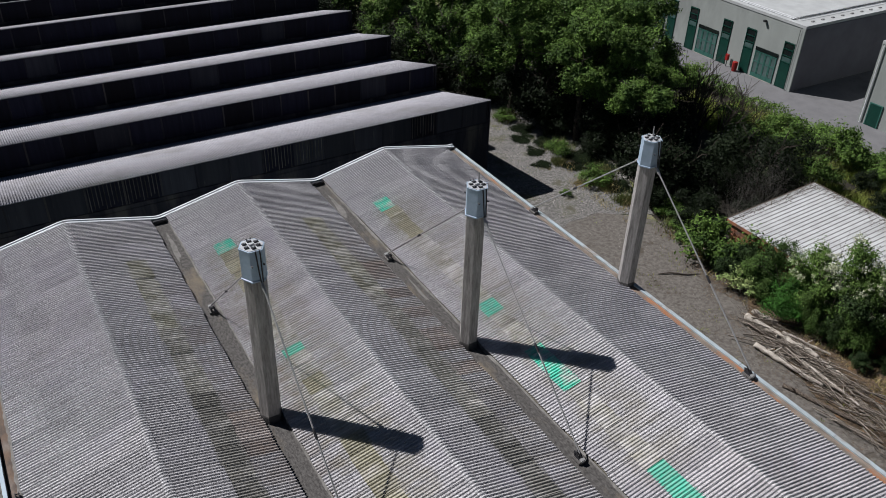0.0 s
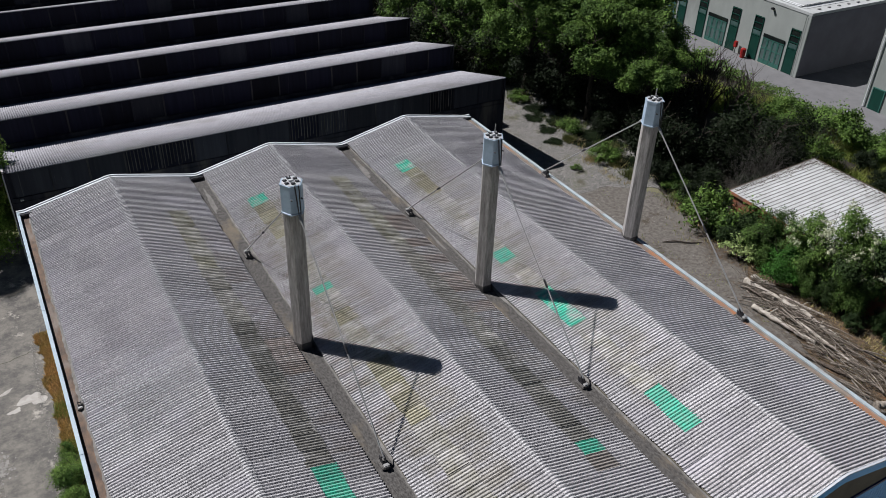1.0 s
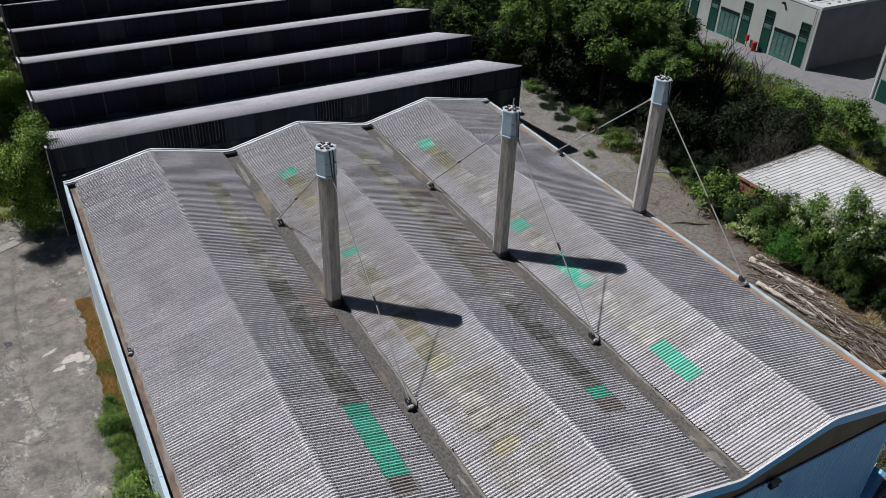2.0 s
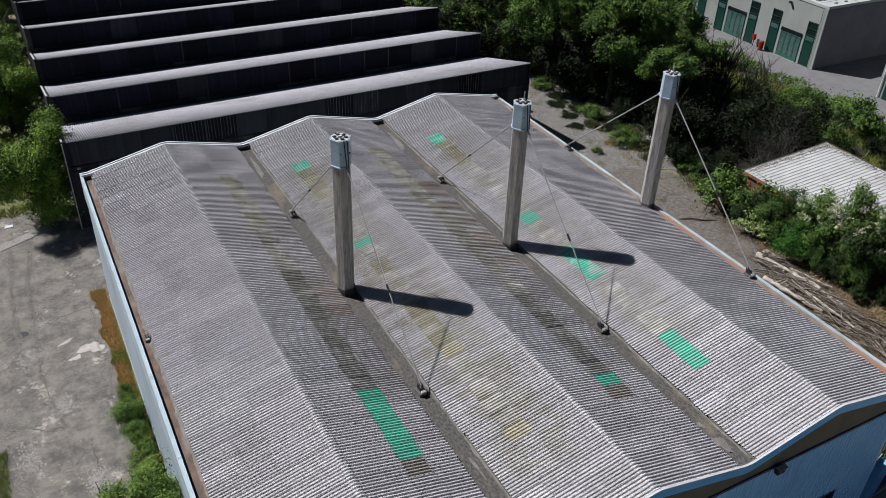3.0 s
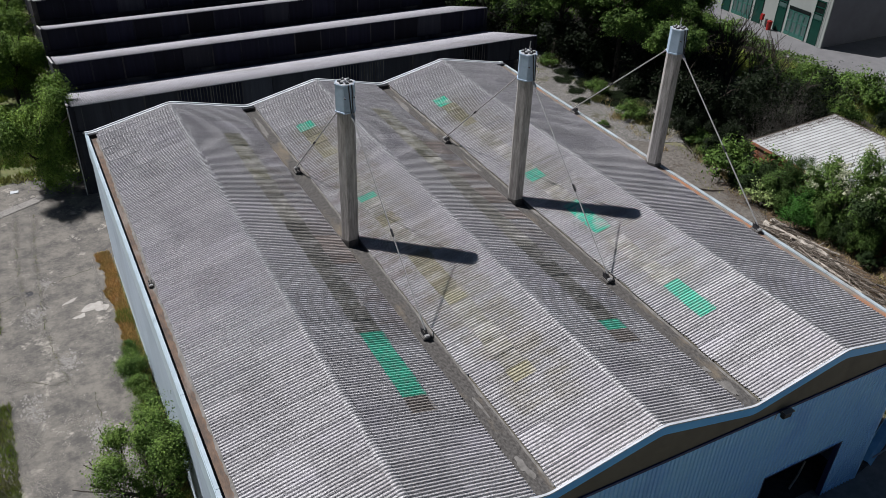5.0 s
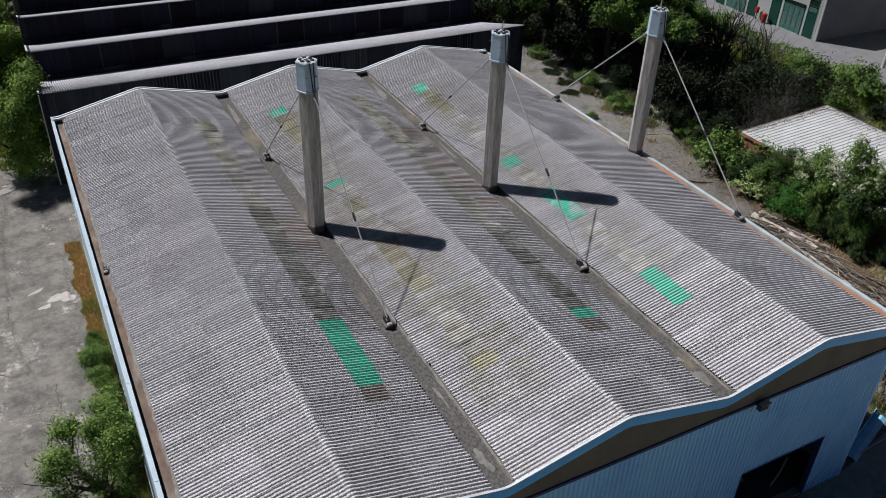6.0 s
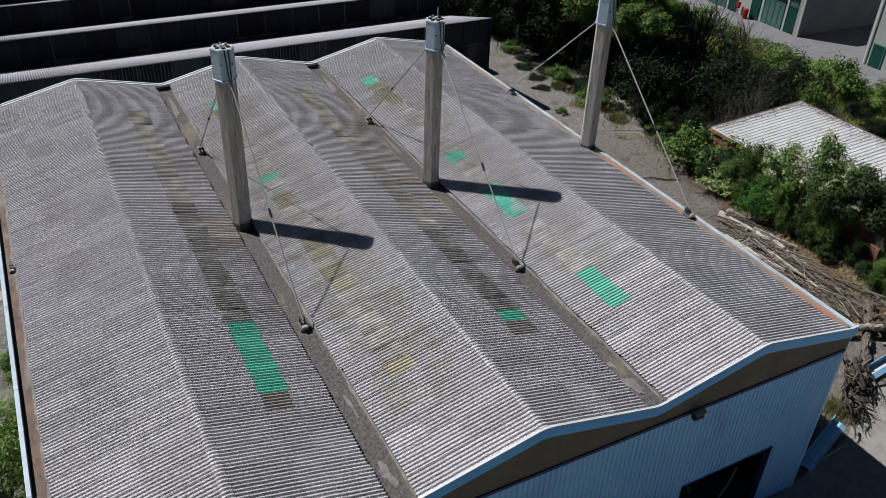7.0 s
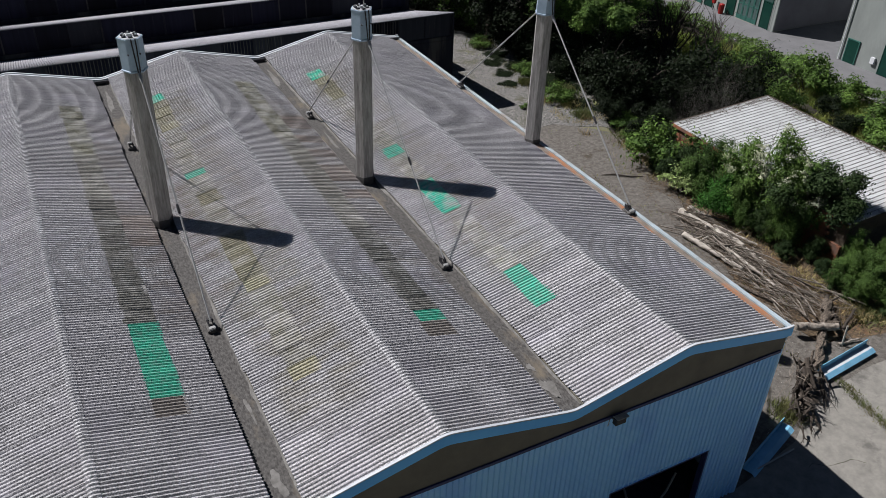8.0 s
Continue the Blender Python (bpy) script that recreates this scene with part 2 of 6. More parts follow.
M["dirt"] = mat("packed_earth", (0.165, 0.152, 0.134), (0.085, 0.076, 0.064), scale=3.5, bump=0.9, bump_scale=16, third=(0.07, 0.058, 0.042), third_scale=0.55, third_edge=(0.56, 0.66), grain=0.78, contrast=(0.4, 0.62))
M["gravel"] = mat("pale_gravel", (0.26, 0.252, 0.236), (0.05, 0.048, 0.042), scale=8, bump=1.0, bump_scale=12, third=(0.09, 0.088, 0.06), third_scale=0.5, third_edge=(0.52, 0.62), grain=0.72, contrast=(0.38, 0.6))
M["fillet"] = mat("mortar_fillet", (0.2, 0.193, 0.18), (0.12, 0.115, 0.105), scale=4, bump=0.4)
# Darker than the render: the unit's shaded side is put into this grey.
M["side_shade"] = mat("shade_grey_sheet", (0.15, 0.15, 0.175), (0.12, 0.12, 0.14), scale=0.5, rough=0.7, bump=0.1)
M["crack_soil"] = mat("crack_soil", (0.085, 0.078, 0.06), (0.06, 0.065, 0.035), scale=5, bump=0.4)
M["forecourt"] = mat("pale_forecourt_concrete", (0.27, 0.257, 0.225), (0.19, 0.182, 0.16), scale=1.6, grain=0.75, bump=0.5, bump_scale=20, third=(0.13, 0.124, 0.11), third_scale=0.3,
                     third_edge=(0.56, 0.66))
M["mortar"] = mat("pale_mortar_patch", (0.42, 0.4, 0.36), (0.33, 0.31, 0.28), scale=3, bump=0.4)
M["worn"] = mat("worn_concrete_skin", (0.27, 0.258, 0.235), (0.19, 0.182, 0.168), scale=6, bump=0.4)
M["asphalt"] = mat("asphalt", (0.165, 0.165, 0.168), (0.14, 0.14, 0.142), scale=0.9, bump=0.4, bump_scale=30, third=(0.11, 0.11, 0.11), third_scale=0.2, third_edge=(0.55, 0.7))
M["render"] = mat("grey_render", (0.30, 0.325, 0.305), (0.26, 0.282, 0.265), scale=0.6, bump=0.15, third=(0.235, 0.255, 0.24), third_scale=0.25, stretch=(1, 1, 0.4))
M["roof_light"] = mat("pale_roofing", (0.44, 0.46, 0.45), (0.36, 0.375, 0.37), scale=0.6, bump=0.2)
M["green_paint"] = mat("green_paint", (0.005, 0.044, 0.031), (0.004, 0.034, 0.025), scale=2, rough=0.4)
M["green_light"] = mat("pale_green_frame", (0.04, 0.13, 0.105), (0.033, 0.11, 0.09), scale=2, rough=0.4)
M["glass_green"] = glass_mat("green_glass", (0.075, 0.13, 0.122))
M["glass_dark"] = glass_mat("dark_glass", (0.015, 0.02, 0.02))
M["red"] = mat("red_plastic", (0.3, 0.018, 0.015), (0.24, 0.015, 0.012), scale=3, rough=0.4)
M["shed_roof"] = mat("white_metal_roof", (0.5, 0.52, 0.51), (0.42, 0.43, 0.42), scale=1.0, rough=0.5, vary=0.05, third=(0.2, 0.17, 0.14), third_scale=0.55,
                     third_edge=(0.66, 0.74), bump=0.1)
M["shed_rib"] = mat("grey_seam", (0.3, 0.29, 0.28), (0.2, 0.19, 0.18), scale=3)
M["shed_rust"] = mat("rusty_brick", (0.28, 0.115, 0.06), (0.2, 0.085, 0.05), scale=3, bump=0.4, third=(0.13, 0.08, 0.06), third_scale=1.2, vary=0.15)
M["shed_wood"] = mat("dark_timber", (0.1, 0.075, 0.055), (0.07, 0.055, 0.04), scale=4, bump=0.3)
M["rubble"] = mat("pale_rubble", (0.5, 0.475, 0.43), (0.3, 0.28, 0.25), scale=9, bump=0.5, vary=0.35, island=True)
M["bark"] = mat("bark", (0.075, 0.06, 0.047), (0.028, 0.023, 0.018), scale=6, bump=1.0, bump_scale=16, stretch=(1, 1, 0.4))
M["dead_wood"] = mat("bleached_dead_wood", (0.3, 0.265, 0.22), (0.13, 0.11, 0.09), scale=6, bump=0.6, vary=0.3, island=True)
M["dead_wood_pale"] = mat("bare_log", (0.5, 0.46, 0.4), (0.33, 0.3, 0.25), scale=4, bump=0.6, third=(0.24, 0.2, 0.16), third_scale=0.9, third_edge=(0.58, 0.68))
M["blossom"] = leaf_mat("cream_blossom", (0.45, 0.46, 0.33), (0.3, 0.34, 0.2))
M["twig"] = mat("grey_twig", (0.22, 0.2, 0.165), (0.13, 0.115, 0.095), scale=5, vary=0.3, island=True)
M["twig_grey"] = mat("dark_grey_twig", (0.115, 0.11, 0.095), (0.06, 0.056, 0.048), scale=5, vary=0.3, island=True)
M["blue_sheet"] = mat("blue_painted_metal", (0.25, 0.55, 0.75), (0.2, 0.46, 0.64), scale=2, rough=0.4, bump=0.1)
M["leaf"] = leaf_mat("leaf_green", (0.125, 0.21, 0.042), (0.034, 0.068, 0.016))
M["leaf_dark"] = leaf_mat("leaf_dark", (0.042, 0.07, 0.022), (0.018, 0.034, 0.012))
M["leaf_yard"] = leaf_mat("leaf_yard", (0.205, 0.31, 0.054), (0.075, 0.145, 0.025))
M["leaf_wall"] = leaf_mat("leaf_wall", (0.145, 0.225, 0.045), (0.05, 0.1, 0.02))
# Near-black leaves: the shade inside the grove is put into their colour.
M["leaf_grove_shade"] = leaf_mat("leaf_grove_shade", (0.014, 0.023, 0.009), (0.006, 0.01, 0.004))
M["leaf_bright"] = leaf_mat("leaf_bright", (0.125, 0.2, 0.045), (0.075, 0.14, 0.03))
M["leaf_thicket"] = leaf_mat("leaf_thicket", (0.085, 0.145, 0.032), (0.04, 0.075, 0.02), 0.35)
M["leaf_gloss"] = leaf_mat("leaf_gloss", (0.05, 0.15, 0.022), (0.028, 0.08, 0.014))
M["leaf_pale"] = leaf_mat("leaf_pale", (0.34, 0.42, 0.17), (0.22, 0.31, 0.1))
M["grass"] = leaf_mat("grass_green", (0.19, 0.27, 0.05), (0.26, 0.26, 0.085), scale=0.5)
M["weed"] = leaf_mat("weed_green", (0.1, 0.14, 0.045), (0.17, 0.16, 0.07), scale=0.9)
M["grass_rust"] = leaf_mat("grass_rust", (0.56, 0.37, 0.17), (0.4, 0.31, 0.12), scale=0.9)
M["grass_dry"] = leaf_mat("grass_dry", (0.42, 0.32, 0.16), (0.3, 0.28, 0.12), scale=0.7)

# ---- building blocks ----


def part(name, bm, material, parent=None, label=""):
    me = bpy.data.meshes.new(name)
    bm.to_mesh(me)
    bm.free()
    me.materials.append(M[material])
    ob = new(name, me)
    if parent:
        ob.parent = parent
    if label:
        tagged(ob, label)
    return ob


def thing(name, label, category, group="", kind="", at=(0, 0, 0)):
    ob = new(name)
    ob.location = at
    ob.empty_display_size = 0.2
    return tagged(ob, label, category, group, kind)


def hexa(bm, p):
    """A solid from eight corners: four below, four above, each ring anticlockwise."""
    v = [bm.verts.new(q) for q in p]
    for f in ((3, 2, 1, 0), (4, 5, 6, 7), (0, 1, 5, 4), (1, 2, 6, 5), (2, 3, 7, 6), (3, 0, 4, 7)):
        bm.faces.new([v[i] for i in f])


def block(x0, x1, y0, y1, z0, z1, bm=None, soft=0.0):
    bm = bm or bmesh.new()
    hexa(bm, [(x0, y0, z0), (x1, y0, z0), (x1, y1, z0), (x0, y1, z0), (x0, y0, z1), (x1, y0, z1), (x1, y1, z1), (x0, y1, z1)])
    if soft:
        bmesh.ops.bevel(bm, geom=list(bm.edges), offset=soft, segments=2, affect="EDGES")
    return bm


def turned(rings, sides, phase=0.0, bm=None, at=(0, 0, 0)):
    """A solid of rings (radius, height) round the z axis."""
    bm = bm or bmesh.new()
    loops = []
    for r, z in rings:
        loops.append([bm.verts.new((at[0] + r * math.cos(phase + 2 * math.pi * i / sides), at[1] + r * math.sin(phase + 2 * math.pi * i / sides), at[2] + z)) for i in range(sides)])
    for a, b in zip(loops, loops[1:]):
        for i in range(sides):
            bm.faces.new((a[i], a[(i + 1) % sides], b[(i + 1) % sides], b[i]))
    bm.faces.new(loops[0][::-1])
    bm.faces.new(loops[-1])
    return bm


def tube(pts, radii, sides=6, bm=None):
    """A tapering tube along points."""
    bm = bm or bmesh.new()
    pts = [Vector(p) for p in pts]
    if not isinstance(radii, (list, tuple)):
        radii = [radii] * len(pts)
    loops = []
    for i, p in enumerate(pts):
        d = (pts[min(i + 1, len(pts) - 1)] - pts[max(i - 1, 0)]).normalized()
        u = d.orthogonal().normalized() if i == 0 else (u - d * u.dot(d)).normalized()
        w = d.cross(u)
        loops.append([bm.verts.new(p + radii[i] * (u * math.cos(2 * math.pi * k / sides) + w * math.sin(2 * math.pi * k / sides))) for k in range(sides)])
    for a, b in zip(loops, loops[1:]):
        for k in range(sides):
            bm.faces.new((a[k], a[(k + 1) % sides], b[(k + 1) % sides], b[k]))
    bm.faces.new(loops[0][::-1])
    bm.faces.new(loops[-1])
    return bm


def ribbon(line, y0, y1, h, bm=None):
    """A strip that follows a line of (x, z), from y0 to y1, h thick below the line."""
    bm = bm or bmesh.new()
    rows = [[bm.verts.new(q) for q in ((x, y0, z), (x, y1, z), (x, y1, z - h), (x, y0, z - h))] for x, z in line]
    for a, b in zip(rows, rows[1:]):
        for k in range(4):
            bm.faces.new((a[k], b[k], b[(k + 1) % 4], a[(k + 1) % 4]))
    bm.faces.new(rows[0])
    bm.faces.new(rows[-1][::-1])
    return bm


def outline(corners, step=0.8, rough=0.25, seed=0):
    """A closed line through corners, divided and made uneven."""
    out = []
    for i, a in enumerate(corners):
        a, b = Vector((*a, 0)), Vector((*corners[(i + 1) % len(corners)], 0))
        k = max(1, int((b - a).length / step))
        for j in range(k):
            p = a.lerp(b, j / k)
            d = noise.noise_vector(p * 0.9 + Vector((seed, 0, 0))) * rough + noise.noise_vector(p * 3.1 + Vector((0, seed, 0))) * rough * 0.4
            out.append((p.x + d.x, p.y + d.y))
    return out


def slab(corners, z0, z1, step=0.8, rough=0.25, seed=0):
    """A thin uneven-edged layer on the ground."""
    bm = bmesh.new()
    line = outline(corners, step, rough, seed)
    top = [bm.verts.new((x, y, z1)) for x, y in line]
    low = [bm.verts.new((x, y, z0)) for x, y in line]
    f = bm.faces.new(top)
    for i in range(len(top)):
        j = (i + 1) % len(top)
        bm.faces.new((top[j], top[i], low[i], low[j]))
    bmesh.ops.triangulate(bm, faces=[f])
    bmesh.ops.recalc_face_normals(bm, faces=list(bm.faces))
    return bm


def raw_mesh(name, verts, faces, material):
    """A mesh object from arrays of corners and of faces with one number of corners."""
    verts, faces = np.asarray(verts, np.float32), np.asarray(faces, np.int32)
    me = bpy.data.meshes.new(name)
    me.vertices.add(len(verts))
    me.vertices.foreach_set("co", verts.ravel())
    k = faces.shape[1]
    me.loops.add(faces.size)
    me.loops.foreach_set("vertex_index", faces.ravel())
    me.polygons.add(len(faces))
    me.polygons.foreach_set("loop_start", np.arange(len(faces), dtype=np.int32) * k)
    me.update(calc_edges=True)
    me.validate()
    me.materials.append(M[material])
    return new(name, me)

# ---- ground ----


def ground_sheet():
    bm = bmesh.new()
    bmesh.ops.create_grid(bm, x_segments=40, y_segments=40, size=600)
    return tagged(part("ground", bm, "ground"), "earth and rough grass ground around the buildings", "ground", kind="structure")


ground_sheet()
# Leaf litter whose colour also carries the shade below the crowns.
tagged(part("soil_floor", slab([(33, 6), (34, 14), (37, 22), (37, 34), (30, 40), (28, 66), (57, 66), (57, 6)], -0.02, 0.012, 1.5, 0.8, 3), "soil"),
       "leaf litter under the trees, darkened in colour for their shade", "ground", kind="structure")
tagged(part("pavement_1", slab([(-16.4, -45), (-10.0, -45), (-10.05, 8), (-9.6, 15.5), (-8.6, 17.8), (-8.6, 25), (-9.3, 28.8), (-12.5, 29.6), (-17.5, 27.5), (-40, 26), (-40, 14), (-16.5, 13)], -0.02, 0.03, 0.7, 0.22, 5), "yard"),
       "weathered grey concrete yard with pale worn patches", "pavement", kind="structure")
tagged(part("pavement_2", slab([(17.9, -45), (60, -45), (45, -14), (37, -10), (36, -3), (34.5, 5), (34.5, 13), (31, 17), (17.9, 17)], -0.02, 0.024, 0.9, 0.5, 7), "dirt"),
       "packed earth and old concrete path beside the warehouse", "pavement", kind="structure")
tagged(part("gravel_bed", slab([(17.9, 16.5), (31, 16.5), (34.5, 14.5), (37, 22), (37.5, 30), (36, 36), (31, 42), (29.5, 60), (26.4, 60), (26.4, 25), (17.9, 25)], -0.02, 0.036, 0.9, 0.5, 9), "gravel"),
       "pale gravel strip beside the sawtooth hall", "gravel", kind="structure")
tagged(part("road", slab([(57.8, -60), (110, -60), (110, 120), (57.8, 120)], -0.02, 0.03, 1.5, 0.08, 11), "asphalt"), "grey asphalt service road", "road", kind="structure")
# The unseen stretch ahead of the front is added to bounce light onto it.
tagged(part("pavement_3", slab([(-9.6, -90), (58, -90), (58, -20), (44, -14.5), (34, -12.6), (28.5, -12.7), (24.5, -13.2), (22.0, -14.6), (18, -15.4), (-9.6, -15.4)], -0.02, 0.034, 0.8, 0.12, 13), "forecourt"),
       "pale grey concrete forecourt, its unseen reach added to light the front", "pavement", kind="structure")


def kerb():
    k = thing("kerb", "long grey concrete kerb edging the road", "kerb", kind="structure")
    for i in range(40):
        part("kerb_stone", block(57.62, 57.8, -30 + i * 2.0, -28.03 + i * 2.0, 0.0, 0.13), "concrete", k)


kerb()

# ---- the warehouse with three ridges ----
BAY = 8.69
VALLEY = [-8.77 + BAY * i for i in range(4)]
RIDGE = [v + BAY / 2 for v in VALLEY[:3]]
Y0, Y1 = -15.5, 16.36
EAVE, CREST = 8.4, 9.4
OUTER = 8.53  # the eave beside the earth path stands higher than the valleys
RISE = (CREST - EAVE) / (BAY / 2)
COLUMNS = 39
PITCH = (Y1 - Y0) / (6 * COLUMNS)
# the middle course of sheets, slope by slope, in metres down from the ridge
MIDDLE = ((1.78, 2.95), (1.82, 2.82), (1.9, 2.82), (1.68, 2.74), (2.0, 2.86), (1.78, 2.95))

warehouse = thing("warehouse", "long warehouse with three shallow corrugated roof ridges and blue metal front", "building")


DEPTH = 0.028
# a wave of the sheets: round crest and trough, steep sides
ANGLES = (0, 40, 65, 90, 115, 140, 180, 220, 245, 270, 295, 320)
CURVE = [(a / 360, math.tanh(1.2 * math.cos(math.radians(a))) / math.tanh(1.2)) for a in ANGLES]


def sheet_mesh(length, waves=6):
    """A corrugated sheet that falls along +x, its waves across y, with a lip at its lower end and along its open side."""
    bm = bmesh.new()
    cols = []
    fall = math.hypot(1, RISE)
    for u, h in [(w + a, b) for w in range(waves) for a, b in CURVE] + [(waves, 1.0)]:
        y = (u - waves / 2) * PITCH
        z = DEPTH * h
        cols.append([bm.verts.new(q) for q in ((0, y, z), (length * fall, y, z), (length * fall, y, z), (length * fall, y, z - 0.007))])
    for a, b in zip(cols, cols[1:]):
        bm.faces.new((a[0], a[1], b[1], b[0]))
        bm.faces.new((a[2], a[3], b[3], b[2]))
    for f in bm.faces:
        f.smooth = True
    for c, s in ((cols[0], -0.002), (cols[-1], 0.002)):
        low = [bm.verts.new(v.co + Vector((0, s, -0.022))) for v in c[:2]]
        bm.faces.new((c[0], c[1], low[1], low[0]))
    me = bpy.data.meshes.new("sheet")
    bm.to_mesh(me)
    bm.free()
    return me


def with_material(me, material):
    me = me.copy()
    me.materials.clear()
    me.materials.append(M[material])
    return me


# the middle course, slope by slope, from the front: (up to y, material), the rest plain
COURSE = {
    1: ((-11.2, "sheet"), (-10.36, "sheet_dirty"), (-6.48, "sheet_green"), (2.2, "sheet_dark"), (6.5, "sheet_brown"), (12.3, "sheet_olive")),
    2: ((-11.2, "sheet"), (-10.5, "sheet_yellow"), (-6.2, "sheet_straw"), (-2.4, "sheet_yellow"), (0.2, "sheet_straw"), (1.1, "sheet_yellow"), (2.6, "sheet_straw"),
        (3.2, "sheet_green"), (7.6, "sheet_straw"), (11.0, "sheet_yellow"), (12.0, "sheet_green_faded")),
    3: ((-11.27, "sheet"), (-10.45, "sheet_dirty"), (-9.76, "sheet_green"), (-4.0, "sheet_dark"), (4.5, "sheet_brown"), (12.0, "sheet_olive")),
    4: ((-11.2, "sheet"), (-8.82, "sheet_green"), (-4.4, "sheet_straw"), (-1.6, "sheet_green_faded"), (0.95, "sheet_straw"), (1.95, "sheet_green"), (8.0, "sheet_straw"),
        (11.1, "sheet_yellow"), (12.1, "sheet_green_faded")),
}


def middle_course(slope):
    """The sheets of a middle course as (first wave, number of waves, material), each about six waves wide."""
    out, start = [], 0
    for y, kind in COURSE.get(slope, ()) + ((Y1, "sheet"),):
        stop = round((y - Y0) / PITCH)
        n = max(1, round((stop - start) / 6))
        cuts = [start + round((stop - start) * i / n) for i in range(n + 1)]
        out += [(p, q - p, kind) for p, q in zip(cuts, cuts[1:])]
        start = stop
    return out


def roof_vault(i):
    """One ridge of the roof: boarding below, corrugated sheets in three courses on both sides, ridge pieces."""
    x = RIDGE[i]
    half = BAY / 2 - 0.42
    right = RISE if i < 2 else (CREST - OUTER) / (BAY / 2)
    bm = ribbon([(x - half, CREST - half * RISE - 0.06), (x, CREST - 0.06), (x + half, CREST - half * right - 0.06)], Y0 + 0.1, Y1 - 0.1, 0.12)
    vault = part("roof_vault", bm, "soffit", warehouse, "shallow ridge of weathered grey corrugated fibre cement")
    rnd = random.Random(40 + i)
    plain = [(6 * c, 6, "sheet") for c in range(COLUMNS)]
    for side in (0, 1):
        slope = 2 * i + side
        m0, m1 = MIDDLE[slope]
        down = math.degrees(math.atan(RISE if slope < 5 else (CREST - OUTER) / (BAY / 2)))
        for row, (a, b) in enumerate(((0.0, m0 + 0.08), (m0, m1), (m1 - 0.08, 4.16 if slope in (0, 5) else 3.96))):
            for w, n, kind in middle_course(slope) if row == 1 else plain:
                y = Y0 + (w + n / 2) * PITCH
                aged = kind not in ("sheet", "sheet_green", "sheet_green_faded")
                if row == 2 and slope in (1, 3) and -1.5 < y < 7.0 and rnd.random() < 0.3:
                    kind = "sheet_rusty"
                key = (round(b - a, 3), n, kind)
                if key not in SHEETS:
                    SHEETS[key] = with_material(sheet_mesh(b - a, n), kind)
                ob = new("skylight_sheet" if kind not in ("sheet", "sheet_dirty", "sheet_rusty") else "sheet", SHEETS[key])
                lift = 0.016 - 0.006 * row + rnd.uniform(-0.003, 0.003) + (rnd.uniform(0.0, 0.01) if aged else 0.0)
                turn = rnd.uniform(-0.5, 0.5) if aged else rnd.uniform(-0.15, 0.15)
                # aged sheets are warped, one long edge a little proud
                warp = rnd.uniform(-1.1, 0.3) if aged and side else rnd.uniform(-0.3, 0.6) if aged else rnd.uniform(-0.2, 0.2)
                shift = rnd.uniform(-0.03, 0.03) if row else 0.0
                ob.matrix_world = pose(x, y, CREST + lift, 0, 0, 180 if side == 0 else 0) @ pose(0, 0, 0, 0, down, turn) @ pose((a + shift) * math.hypot(1, RISE), 0, 0, warp)
                ob.parent = vault
    for c in range(COLUMNS):
        ob = new("ridge_piece", RIDGE_MESH)
        ob.matrix_world = pose(x, Y0 + (6 * c + 3) * PITCH, CREST + 0.03 + rnd.uniform(-0.004, 0.004), 0, 0, rnd.uniform(-0.3, 0.3))
        ob.parent = vault
    return vault


def ridge_mesh():
    bm = bmesh.new()
    cols = []
    prof = ((-0.15, -0.032), (-0.09, -0.014), (-0.03, -0.002), (0.0, 0.0), (0.03, -0.002), (0.09, -0.014), (0.15, -0.032))
    for u, z in [(w + a, b) for w in range(6) for a, b in CURVE] + [(6, 1.0)]:
        y = (u - 3) * PITCH
        row = [bm.verts.new((x, y, h + z * (DEPTH if abs(x) > 0.05 else 0.03))) for x, h in prof]
        cols.append(row)
    for a, b in zip(cols, cols[1:]):
        for k in range(len(a) - 1):
            bm.faces.new((a[k], a[k + 1], b[k + 1], b[k]))
    for f in bm.faces:
        f.smooth = True
    me = bpy.data.meshes.new("ridge_piece")
    bm.to_mesh(me)
    bm.free()
    me.materials.append(M["ridge"])
    return me


def profile(lift=0.0, x0=-9.12, x1=17.62, ends=None):
    """The line of the roof seen from its front, with soft bends at ridges and valleys."""
    pts = []
    n = 240
    for i in range(n + 1):
        x = x0 + (x1 - x0) * i / n
        u = (x - VALLEY[0]) % BAY
        d = min(u, BAY - u)
        if x < VALLEY[0] or x > VALLEY[3]:
            d = 0
        low = OUTER if x > RIDGE[2] else EAVE
        z = low + d * (CREST - low) / (BAY / 2)
        if d > BAY / 2 - 0.3:
            e = (d - (BAY / 2 - 0.3)) / 0.3
            z -= 0.03 * e * e
        if d < 0.3 and VALLEY[0] + 1 < x < VALLEY[3] - 1:
            e = (0.3 - d) / 0.3
            z += 0.03 * e * e
        pts.append((x, z + lift))
    return pts


